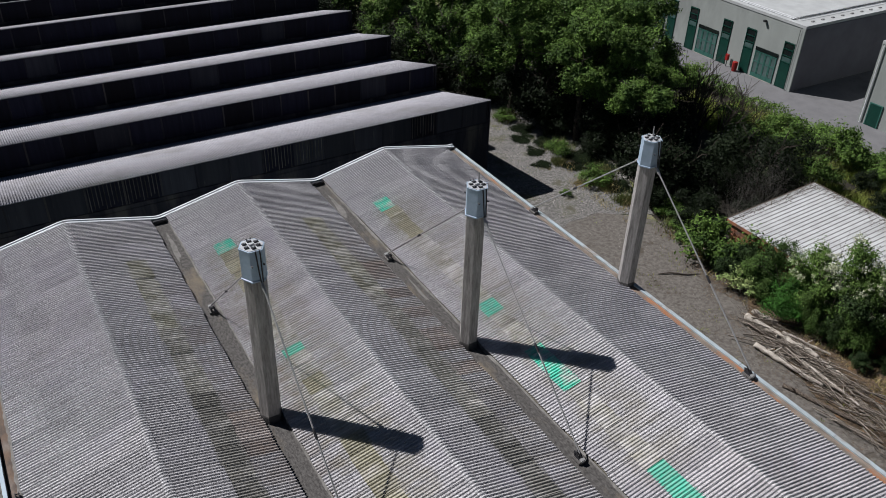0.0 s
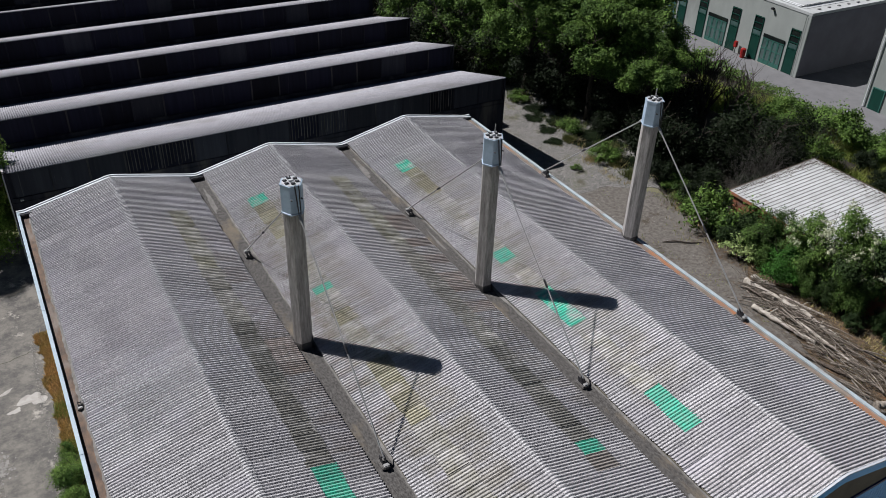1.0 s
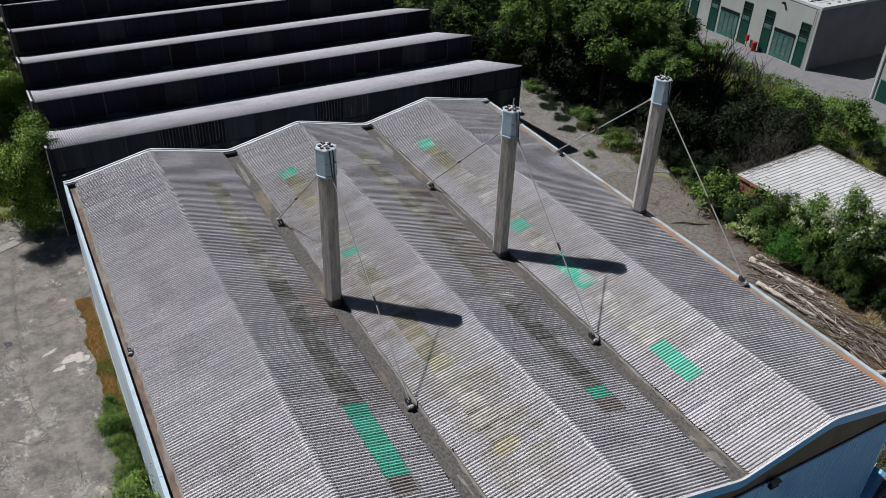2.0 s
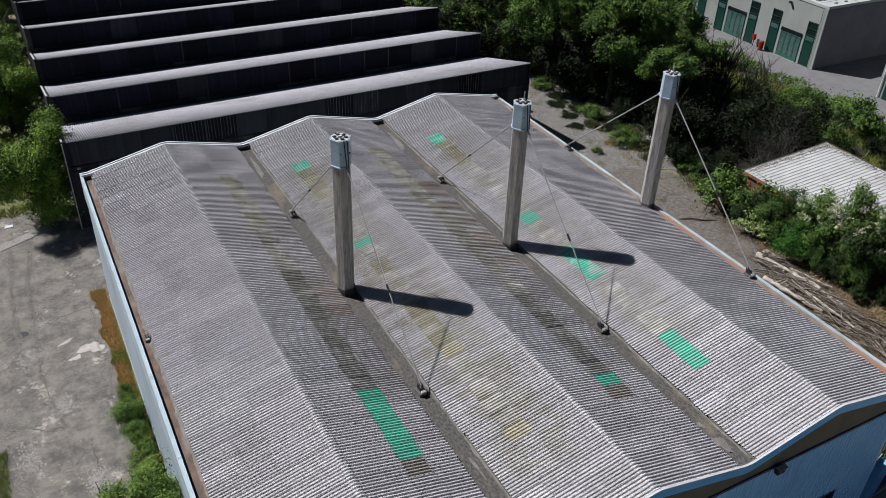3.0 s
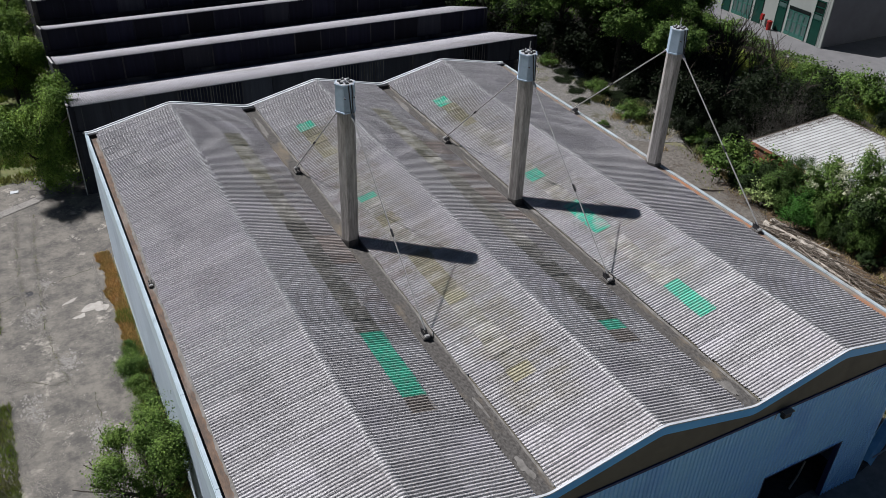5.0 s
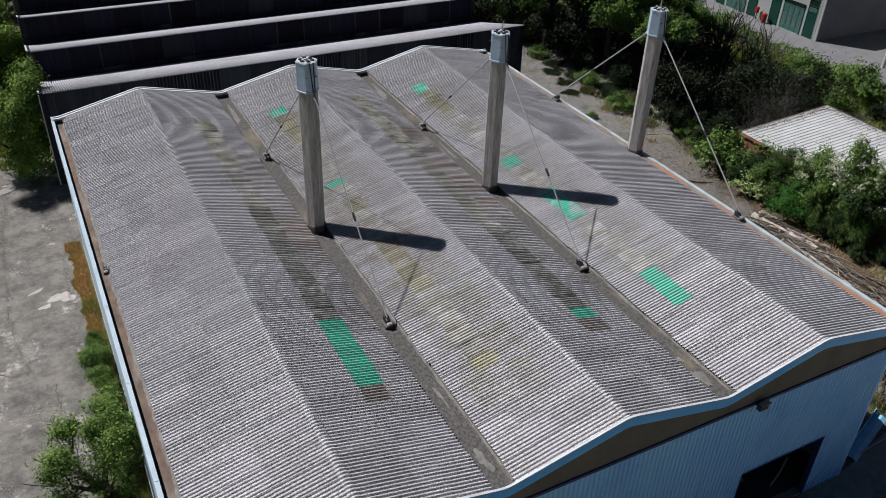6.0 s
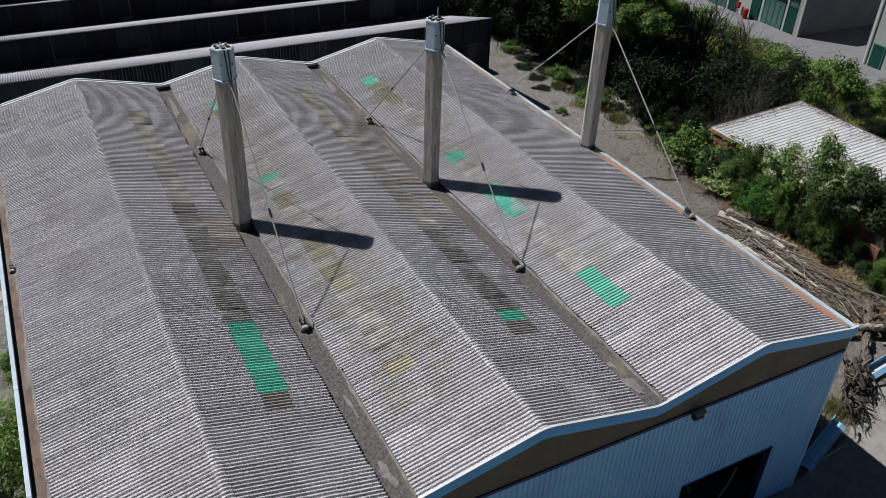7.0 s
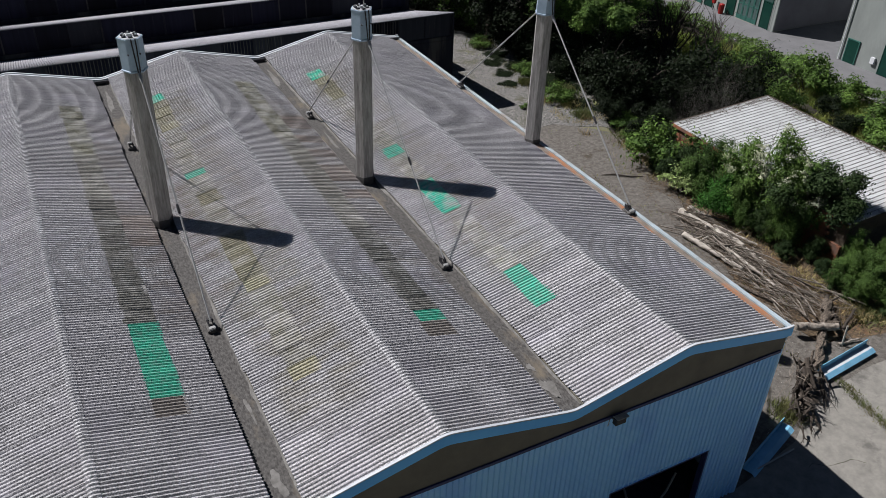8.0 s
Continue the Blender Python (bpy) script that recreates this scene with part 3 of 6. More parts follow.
def warehouse_shell():
    # gutters between the ridges
    for v in VALLEY[1:3]:
        bm = bmesh.new()
        line = [(v - 0.5, EAVE - 0.03), (v - 0.34, EAVE - 0.1), (v + 0.34, EAVE - 0.1), (v + 0.5, EAVE - 0.03)]
        ribbon(line, Y0 + 0.12, Y1 - 0.2, 0.12, bm)
        gut = part("valley_gutter", bm, "gutter", warehouse, "mortar-lined valley gutter with dirt and patches")
        # pale uneven mortar fillet along the far edge
        bm = bmesh.new()
        rows = []
        for i in range(160):
            y = Y0 + 0.2 + i * (Y1 - Y0 - 0.5) / 159
            w = 0.05 + 0.1 * max(0.0, noise.noise(Vector((v, y * 0.7, 0)))) + 0.05 * noise.noise(Vector((v, y * 2.5, 4)))
            rows.append([bm.verts.new((v + 0.42 - max(0.02, w), y, EAVE - 0.075)), bm.verts.new((v + 0.42 - max(0.02, w) * 0.5, y, EAVE - 0.04)), bm.verts.new((v + 0.46, y, EAVE - 0.02))])
        for a, b in zip(rows, rows[1:]):
            bm.faces.new((a[0], a[1], b[1], b[0]))
            bm.faces.new((a[1], a[2], b[2], b[1]))
        part("mortar_fillet", bm, "fillet", gut)
    for v, sgn, m in ((VALLEY[0], -1, "gutter_brown"), (VALLEY[3], 1, "gutter_rust")):
        e = EAVE if sgn < 0 else OUTER
        line = [(v + 0.6, EAVE + 0.02), (v + 0.3, EAVE - 0.1), (v - 0.2, EAVE - 0.1), (v - 0.34, EAVE - 0.02)]
        if sgn > 0:
            line = [(v - 0.6, e + 0.02), (v - 0.3, e - 0.03), (v + 0.12, e - 0.03), (v + 0.17, e - 0.01)]
        line = sorted(line)
        part("edge_gutter", ribbon(line, Y0 + 0.12, Y1 - 0.1, 0.1), m, warehouse, "rust-brown edge gutter")
        # ragged pale mortar along the sheet ends
        bm, rows, k = bmesh.new(), [], 0.22 if sgn < 0 else -0.22
        for i in range(220):
            y = Y0 + 0.2 + i * (Y1 - Y0 - 0.5) / 219
            w = max(0.03, 0.12 + 0.1 * noise.noise(Vector((v, y * 0.5, 2))) + 0.07 * noise.noise(Vector((v, y * 3.1, 4))))
            a, b = v + k, v + k - math.copysign(w, k)
            rows.append([bm.verts.new((a, y, e - 0.01)), bm.verts.new((b, y, e - (0.09 if sgn < 0 else 0.022)))])
        for p, q in zip(rows, rows[1:]):
            bm.faces.new((p[0], p[1], q[1], q[0]))
        part("mortar_strip", bm, "fillet", warehouse, "ragged mortar edge")
    # side copings in lengths
    for x0, x1, z in ((-9.13, -9.0, EAVE), (17.48, 17.66, OUTER)):
        y = Y0
        while y < Y1 - 0.1:
            e = min(y + 4.55, Y1 + 0.1)
            part("coping", block(x0, x1, y + 0.004, e - 0.004, z - 0.05, z + (0.1 if x0 < 0 else 0.045), soft=0.008), "coping" if x0 < 0 else "coping_worn", warehouse,
                 "pale blue-white metal coping" if x0 < 0 else "weathered rust-stained pale metal coping")
            y = e
    part("eave_fascia", block(-9.15, -9.105, Y0, Y1, EAVE - 1.4, EAVE - 0.055), "coping", warehouse)
    part("eave_fascia", block(17.6, 17.66, Y0, Y1, OUTER - 0.62, OUTER - 0.055), "coping", warehouse)
    # front and back trim
    part("front_coping", ribbon(profile(0.1, -9.15, 17.66), Y0 - 0.115, Y0 - 0.035, 0.045), "coping_white", warehouse, "white front coping")
    part("front_fascia", ribbon(profile(0.038, -9.15, 17.66), Y0 - 0.11, Y0 - 0.05, 0.36), "fascia", warehouse, "blue wavy front fascia")
    part("back_coping", ribbon(profile(0.1, -9.15, 17.66), Y1 + 0.05, Y1 + 0.15, 0.22), "coping_white", warehouse)
    part("back_flashing", ribbon(profile(0.06, -9.0, 17.48), Y1 - 0.12, Y1 + 0.01, 0.02), "coping_white", warehouse)
    for v in VALLEY:
        e = EAVE if v < 17 else OUTER
        part("rainwater_outlet", block(v - 0.35, v + 0.35, Y1 - 0.42, Y1 - 0.24, e - 0.06, e + 0.1, soft=0.03), "dark_steel", warehouse, "dark gutter outlet box")
    # board behind the front fascia
    bm = bmesh.new()
    rows = [[bm.verts.new(q) for q in ((x, Y0 + 0.02, z), (x, Y0 + 0.02, 7.5), (x, Y0 + 0.1, 7.5), (x, Y0 + 0.1, z))] for x, z in profile(-0.1)]
    for a, b in zip(rows, rows[1:]):
        for k in range(4):
            bm.faces.new((a[k], b[k], b[(k + 1) % 4], a[(k + 1) % 4]))
    part("gable_board", bm, "soffit", warehouse, "olive-brown board under the fascia")


def ribbed(x0, x1, z0, z1, y, pitch=0.2, bm=None):
    """Upright-ribbed metal cladding on the front, facing -y."""
    bm = bm or bmesh.new()
    n = max(1, round((x1 - x0) / pitch))
    w = (x1 - x0) / n
    line = []
    for i in range(n):
        a = x0 + i * w
        line += [(a, y), (a + 0.55 * w, y), (a + 0.66 * w, y - 0.052), (a + 0.86 * w, y - 0.052)]
    line.append((x1, y))
    cols = [[bm.verts.new((px, py, z0)), bm.verts.new((px, py, z1))] for px, py in line]
    for a, b in zip(cols, cols[1:]):
        bm.faces.new((a[0], b[0], b[1], a[1]))
    return bm


def warehouse_walls():
    yf = Y0 + 0.12
    d0, d1, dz = 10.9, 15.35, 3.5
    bm = ribbed(-9.1, d0, 0.0, 7.7, yf - 0.02)
    ribbed(d1, 17.51, 0.0, 7.7, yf - 0.02, bm=bm)
    ribbed(d0, d1, dz, 7.7, yf - 0.02, bm=bm)
    part("front_cladding", bm, "cladding", warehouse, "blue-white upright ribbed metal cladding")
    bm = block(-9.1, d0, yf + 0.01, yf + 0.12, 0, 8.2)
    block(d1, 17.51, yf + 0.01, yf + 0.12, 0, 8.2, bm)
    block(d0, d1, yf + 0.01, yf + 0.12, dz, 8.2, bm)
    part("front_wall", bm, "wall_panel", warehouse)
    part("cladding_cap", block(-9.12, 17.51, Y0 - 0.035, Y0 + 0.1, 7.42, 7.53), "cap_blue", warehouse, "thin dark blue flashing over the cladding")
    for x0, x1 in ((d0 - 0.03, d0 + 0.03), (d1 - 0.03, d1 + 0.03)):
        part("door_trim", block(x0, x1, yf - 0.08, yf + 0.14, 0, dz - 0.045), "cap_blue", warehouse)
    part("door_trim", block(d0 - 0.03, d1 + 0.03, yf - 0.082, yf + 0.14, dz - 0.042, dz - 0.002), "cladding", warehouse)
    part("drip_edge", block(d0 - 0.03, d1 + 0.03, yf - 0.09, yf - 0.0825, dz - 0.07, dz - 0.012), "cap_blue", warehouse, "dark blue drip edge over the doorway")
    part("corner_trim", block(17.52, 17.7, yf - 0.08, yf + 0.2, 0, 7.75, soft=0.02), "cladding", warehouse)
    part("corner_trim", block(-9.17, -9.104, yf - 0.08, yf + 0.2, 0, 7.75, soft=0.02), "cladding", warehouse)
    part("back_wall", block(-9.1, 17.6, Y1 - 0.25, Y1, 0, 8.15), "wall_panel", warehouse)
    # sides in upright panels between posts
    for x0, x1 in ((-9.1, -8.94), (17.4, 17.6)):
        y = Y0 + 0.4
        n = 12
        w = (Y1 - 0.26 - y) / n
        for i in range(n):
            part("wall_panel", block(x0, x1, y + i * w + 0.012, y + (i + 1) * w - 0.012, 0.55, (EAVE if x0 < 0 else OUTER) - 0.1), "wall_panel", warehouse)
        part("plinth", block(x0 - 0.015, x1 + 0.015, y, Y1 - 0.26, 0, 0.54), "coping", warehouse, "white painted plinth")
    part("floor_slab", block(-8.9, 17.5, Y0 + 0.4, Y1 - 0.3, 0.04, 0.08), "concrete_dark", warehouse)
    # sill of the dark doorway
    part("door_sill", block(d0, d1, yf - 0.05, yf + 0.3, 0.03, 0.085), "concrete", warehouse)


SHEETS = {}
RIDGE_MESH = ridge_mesh()
warehouse_shell()
warehouse_walls()


def floodlight(x, y, z):
    f = thing("floodlight", "dark floodlight on a bracket on the blue cladding", "lamp", at=(x, y, z))
    f.scale = (0.85, 0.85, 0.85)
    part("bracket", tube([(-0.22, 0, 0.05), (-0.22, -0.3, -0.05), (0.22, -0.3, -0.05), (0.22, 0, 0.05)], 0.025, 5), "dark_steel", f)
    bm = block(-0.24, 0.24, -0.42, -0.2, -0.2, 0.16, soft=0.02)
    part("housing", bm, "dark_steel", f)
    part("lens", block(-0.2, 0.2, -0.36, -0.25, -0.225, -0.203), "glass_dark", f)
    part("visor", block(-0.27, 0.27, -0.5, -0.24, 0.162, 0.18), "steel", f)
    part("stay_bar", tube([(-0.22, -0.05, -0.1), (-0.26, -0.05, -0.5)], 0.018, 5), "steel", f)


floodlight(10.35, Y0 + 0.06, 7.5)


def indoor_scrap():
    for x, y, dx, dy in ((12.0, -14.4, 0.3, 1.2), (13.5, -13.9, 0.2, 1.4), (14.4, -14.6, 1.0, 0.3)):
        bm = tube([(x, y, 0.1), (x + dx * 0.5, y + dy * 0.4, 0.5), (x + dx, y + dy, 1.1)], 0.05, 6)
        tagged(part("scrap_pipe", bm, "dead_wood_pale"), "pale length of pipe leaning inside the doorway", "pipe", "scrap in the doorway")


indoor_scrap()

# ---- masts with stays ----


def mast(x, y, base, top, antenna, near, far):
    m = thing("mast", "tall six-sided concrete mast with pale blue steel head and stay rods", "mast", "roof masts", at=(x, y, base))
    h = top - base
    ph = 0.0
    rings = [(0.405, 0.0), (0.4, 0.1)]
    for j in (0.36, 0.69):
        z = (h - 1.2) * j
        rings += [(0.4, z - 0.02), (0.395, z - 0.006), (0.395, z + 0.006), (0.4, z + 0.02)]
    rings.append((0.4, h - 1.2))
    part("shaft", turned(rings, 6, ph), "concrete", m, "weathered board-marked concrete shaft")
    part("foot", turned([(0.43, -0.35), (0.425, 0.22), (0.41, 0.26)], 6, ph), "concrete_dark", m, "dark foot")
    head = part("head", turned([(0.435, h - 1.22), (0.465, h - 1.2), (0.465, h - 1.15), (0.432, h - 1.14), (0.432, h - 0.06), (0.45, h - 0.05), (0.45, h), (0.40, h), (0.39, h - 0.04)], 6, ph),
                "cap_steel", m, "pale blue steel sleeve")
    part("top_plate", turned([(0.40, h - 0.035), (0.40, h + 0.015)], 6, ph), "cap_top", head)
    for k in range(6):
        a = math.radians(60 * k + 30)
        cx, cy = 0.23 * math.cos(a), 0.23 * math.sin(a)
        part("bolt_box", block(cx - 0.075, cx + 0.075, cy - 0.065, cy + 0.065, h + 0.017, h + 0.06, soft=0.012), "dark_steel", head)
        part("bolt_nut", turned([(0.03, h + 0.062), (0.03, h + 0.11)], 6, 0, at=(cx, cy, 0)), "cap_top", head)
    part("centre_plate", block(-0.09, 0.09, -0.05, 0.05, h + 0.017, h + 0.09, soft=0.01), "cap_top", head)
    for sgn, a in ((-1, near), (1, far)):
        ax, ay, az = a[0] - x, a[1] - y, a[2] - base
        s = Vector((0.05, sgn * 0.47, h - 0.05))
        hold = Vector((0.06, sgn * 0.56, h - 1.25))
        for off in (-0.07, 0.07):
            part("strap", tube([(0.05 + off, sgn * 0.42, h + 0.02), s + Vector((off, 0, -0.1)), hold + Vector((off * 0.5, 0, 0.12))], 0.026, 5), "dark_steel", m, "dark steel strap")
        end = Vector((ax, ay, az))
        d = (end - hold).normalized()
        part("fork", tube([hold - d * 0.12, hold + d * 0.1, hold + d * 0.3], [0.05, 0.075, 0.035], 6), "steel", m)
        rod = part("stay_rod", tube([hold + d * 0.25, end], 0.033, 6), "steel", m, "thin steel stay rod")
        mid = hold.lerp(end, 0.56)
        part("turnbuckle", tube([mid - d * 0.2, mid - d * 0.12, mid + d * 0.12, mid + d * 0.2], [0.03, 0.05, 0.05, 0.03], 6), "dark_steel", rod)
        for s2 in (-1, 1):
            part("lug", tube([(s2 * 0.2, sgn * 0.44, h - 0.5), (s2 * 0.2, sgn * 0.52, h - 0.5)], 0.03, 5), "dark_steel", head)
    if antenna:
        part("rod", tube([(0.12, 0.1, h), (0.2, 0.18, h + 0.42)], 0.025, 5), "steel", m)
    return m


def anchor(x, y, z, sgn, label="grey stay anchor block with steel lugs in the roof gutter"):
    a = thing("stay_anchor", label, "anchor", "stay anchors", at=(x, y, z))
    part("block", block(-0.2, 0.2, -0.3, 0.3, 0, 0.17, soft=0.03), "anchor_block", a)
    for s in (-0.09, 0.09):
        bm = bmesh.new()
        hexa(bm, [(s - 0.02, -0.25, 0.17), (s + 0.02, -0.25, 0.17), (s + 0.02, 0.22, 0.17), (s - 0.02, 0.22, 0.17),
                  (s - 0.02, sgn * 0.2 - 0.08, 0.45), (s + 0.02, sgn * 0.2 - 0.08, 0.45), (s + 0.02, sgn * 0.2 + 0.08, 0.45), (s - 0.02, sgn * 0.2 + 0.08, 0.45)])
        part("lug", bm, "dark_steel", a)
    part("pin", tube([(-0.14, sgn * 0.18, 0.36), (0.14, sgn * 0.18, 0.36)], 0.035, 6), "dark_steel", a)
    part("weight", block(-0.13, 0.13, -sgn * 0.24 - 0.1, -sgn * 0.24 + 0.1, 0.172, 0.3, soft=0.03), "steel", a, "pale block on the anchor")
    a.scale = (0.8, 0.8, 0.8)
    return a


MASTS = [(VALLEY[1], False), (VALLEY[2], True), (VALLEY[3], True)]
for vx, ant in MASTS:
    zg = EAVE - 0.1 if vx < 17 else OUTER - 0.03
    near, far = (vx + 0.05, -7.02, zg + 0.36), (vx + 0.05, 7.62, zg + 0.36)
    mast(vx, 0.33, EAVE - 0.02 if vx < 17 else OUTER - 0.05, 15.94, ant, near, far)
    anchor(vx + 0.05, -7.02, zg - 0.01, 1)
    anchor(vx + 0.05, 7.62, zg - 0.01, -1)
anchor(VALLEY[0] + 0.05, 0.75, EAVE - 0.11, 1, "small dark anchor block in the rust-brown edge gutter").scale = (0.55, 0.55, 0.55)

# ---- the sawtooth hall ----
SAW_X0, SAW_X1 = -9.25, 26.5
SAW_Y, SAW_STEP, SAW_N = 25.35, 8.07, 9
SAW_TOP, SAW_LOW = 6.5, 4.25


def sawtooth_hall():
    hall = thing("sawtooth_hall", "long dark sawtooth factory hall with pale corrugated roof strips", "building")
    for k in range(SAW_N):
        y = SAW_Y + k * SAW_STEP
        yn = y + SAW_STEP
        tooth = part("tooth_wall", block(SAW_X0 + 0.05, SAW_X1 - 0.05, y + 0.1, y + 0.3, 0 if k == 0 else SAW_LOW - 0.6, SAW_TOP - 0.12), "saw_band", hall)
        # roof strip, corrugated, falling away from the camera
        pitch = 0.15
        n = int((SAW_X1 - SAW_X0) / pitch)
        per = 4 if k < 4 else 3
        i = np.arange(n * per + 1)
        xs = SAW_X0 + 0.08 + (SAW_X1 - SAW_X0 - 0.16) * i / (n * per)
        zs = 0.03 * np.cos(2 * np.pi * i / per)
        verts, m = [], len(i)
        for yy, zz in ((y - 0.18, SAW_TOP - 0.03), (y - 0.18, SAW_TOP), (yn + 0.05, SAW_LOW)):
            verts.append(np.stack([xs, np.full(m, yy), zs + zz], 1))
        a = np.arange(m - 1)
        faces = np.concatenate([np.stack([a, a + 1, a + 1 + m, a + m], 1), np.stack([a + m, a + 1 + m, a + 1 + 2 * m, a + 2 * m], 1)])
        ob = raw_mesh("roof_strip", np.concatenate(verts), faces, "saw_roof")
        ob.parent = hall
        tagged(ob, "pale corrugated cement roof strip")
        # glazing panels with posts, and the concrete band below
        z0, z1 = SAW_LOW + 0.42, SAW_TOP - 0.13
        w = (SAW_X1 - SAW_X0 - 0.4) / 16
        for c in range(16):
            xa = SAW_X0 + 0.2 + c * w
            if k < 6:
                slatted = k == 0 and c in (3, 4, 8, 9, 13)
                grey = (k == 0 and not slatted) or (k * 7 + c * 5) % 9 == 0
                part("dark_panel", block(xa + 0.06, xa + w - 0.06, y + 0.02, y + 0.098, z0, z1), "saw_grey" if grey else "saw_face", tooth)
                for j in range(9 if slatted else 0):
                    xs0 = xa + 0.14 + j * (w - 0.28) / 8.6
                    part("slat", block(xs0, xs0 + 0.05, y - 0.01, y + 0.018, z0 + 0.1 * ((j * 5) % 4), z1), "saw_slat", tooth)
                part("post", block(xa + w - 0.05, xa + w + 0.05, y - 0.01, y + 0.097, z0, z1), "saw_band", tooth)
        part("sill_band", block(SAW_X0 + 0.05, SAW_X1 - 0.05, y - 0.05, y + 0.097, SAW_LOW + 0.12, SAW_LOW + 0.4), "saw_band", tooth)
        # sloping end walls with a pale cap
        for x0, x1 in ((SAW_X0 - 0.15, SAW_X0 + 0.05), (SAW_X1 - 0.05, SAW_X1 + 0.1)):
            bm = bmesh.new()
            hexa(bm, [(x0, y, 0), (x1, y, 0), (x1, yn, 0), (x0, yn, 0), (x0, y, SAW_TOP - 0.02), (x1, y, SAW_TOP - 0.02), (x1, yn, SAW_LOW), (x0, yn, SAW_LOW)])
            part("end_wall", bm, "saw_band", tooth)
        bm = bmesh.new()
        x0, x1 = SAW_X0 - 0.18, SAW_X0 - 0.06
        hexa(bm, [(x0, y - 0.1, SAW_TOP), (x1, y - 0.1, SAW_TOP), (x1, yn - 0.12, SAW_LOW + 0.03), (x0, yn - 0.12, SAW_LOW + 0.03),
                  (x0, y - 0.1, SAW_TOP + 0.1), (x1, y - 0.1, SAW_TOP + 0.1), (x1, yn - 0.12, SAW_LOW + 0.13), (x0, yn - 0.12, SAW_LOW + 0.13)])
        part("end_cap", bm, "saw_edge", tooth, "pale sloping end cap")
    part("corner_strip", block(SAW_X0 - 0.19, SAW_X0 - 0.12, SAW_Y - 0.16, SAW_Y - 0.09, 0, SAW_TOP - 0.1), "saw_edge", hall, "pale strip on the wall corner")
    lamp = thing("wall_lamp", "small grey lamp on a bracket on the dark hall wall", "lamp", at=(-8.75, SAW_Y - 0.085, 4.6))
    part("arm", tube([(0, 0, 0), (0, -0.25, 0.08)], 0.02, 5), "steel", lamp)
    part("shade", block(-0.1, 0.1, -0.42, -0.22, 0.03, 0.12, soft=0.02), "steel", lamp)
    part("front_band", block(SAW_X0, SAW_X1, SAW_Y - 0.08, SAW_Y + 0.09, 0.0, SAW_LOW + 0.1), "saw_band", hall, "stained concrete front wall with its shade put into the colour")


sawtooth_hall()

# ---- plants ----


def leaf_cloud(centres, size, rng, up=0.35, narrow=0.5, out=None):
    """Folded leaves at centres: four corners each, facing outwards from their clump, upwards and somewhat at random."""
    n = len(centres)
    nrm = rng.normal(size=(n, 3))
    nrm[:, 2] = np.abs(nrm[:, 2]) + up
    if out is not None:
        nrm = nrm * 0.6 + out * 0.8
    nrm /= np.linalg.norm(nrm, axis=1)[:, None]
    t = rng.normal(size=(n, 3))
    t -= nrm * (t * nrm).sum(1)[:, None]
    t /= np.linalg.norm(t, axis=1)[:, None]
    b = np.cross(nrm, t)
    s = (size * rng.uniform(0.6, 1.35, n))[:, None]
    c = np.asarray(centres)
    v = np.stack([c - t * s * 0.5, c + b * s * narrow * 0.5 + nrm * s * 0.1, c + t * s * 0.5, c - b * s * narrow * 0.5 + nrm * s * 0.1], 1).reshape(-1, 3)
    return v, np.arange(4 * n).reshape(-1, 4)


def crown_points(rng, radius, height, low, clumps, per, clump_r, flat=0.8, lobes=13, spread=(0.24, 0.46)):
    """Places of leaves, and the way that each faces: clumps round several uneven lobes, with gaps between the lobes."""
    pts, ways = [], []
    mid, tall = (low + height) / 2, (height - low) / 2
    heads = []
    for i in range(lobes):
        d = rng.normal(size=3)
        d /= np.linalg.norm(d)
        r = rng.uniform(0.5, 0.88) if i else 0.0
        heads.append((np.array([d[0] * radius * r, d[1] * radius * r, mid + d[2] * tall * r]), rng.uniform(*spread)))
    for j in range(clumps):
        c, k = heads[j % lobes]
        d = rng.normal(size=3)
        d[2] += 0.2
        d /= np.linalg.norm(d)
        r = k * rng.uniform(0.3, 1.0) ** 0.4 * (1.3 if rng.random() < 0.1 else 1.0)
        p = c + np.array([d[0] * radius * r, d[1] * radius * r, d[2] * tall * r])
        p[2] = max(p[2], low * 0.7)
        q = rng.normal(size=(int(per * rng.uniform(0.4, 1.6)), 3)) * clump_r * rng.uniform(0.5, 1.2) * 0.5
        q[:, 2] *= flat
        w = q / (np.linalg.norm(q, axis=1)[:, None] + 1e-6) + d * 0.7
        pts.append(p + q)
        ways.append(w / (np.linalg.norm(w, axis=1)[:, None] + 1e-6))
    return np.concatenate(pts), np.concatenate(ways)


def branch_tubes(rng, bm, start, way, length, radius, depth, tips, spread=0.7, kids=3, sides=5):
    p, d = Vector(start), Vector(way).normalized()
    pts, rad = [p.copy()], [radius]
    k = 4
    for i in range(k):
        d = (d + Vector(rng.normal(size=3)) * 0.16).normalized()
        p = p + d * length / k
        pts.append(p.copy())
        rad.append(radius * (1 - 0.6 * (i + 1) / k))
    tube(pts, rad, sides, bm)
    tips.append(p.copy())
    if depth > 0:
        for _ in range(kids):
            side = Vector(rng.normal(size=3)).normalized()
            at = pts[rng.integers(2, k + 1)]
            branch_tubes(rng, bm, at, (d + side * spread).normalized(), length * rng.uniform(0.55, 0.8), radius * 0.42, depth - 1, tips, spread, kids, max(3, sides - 1))


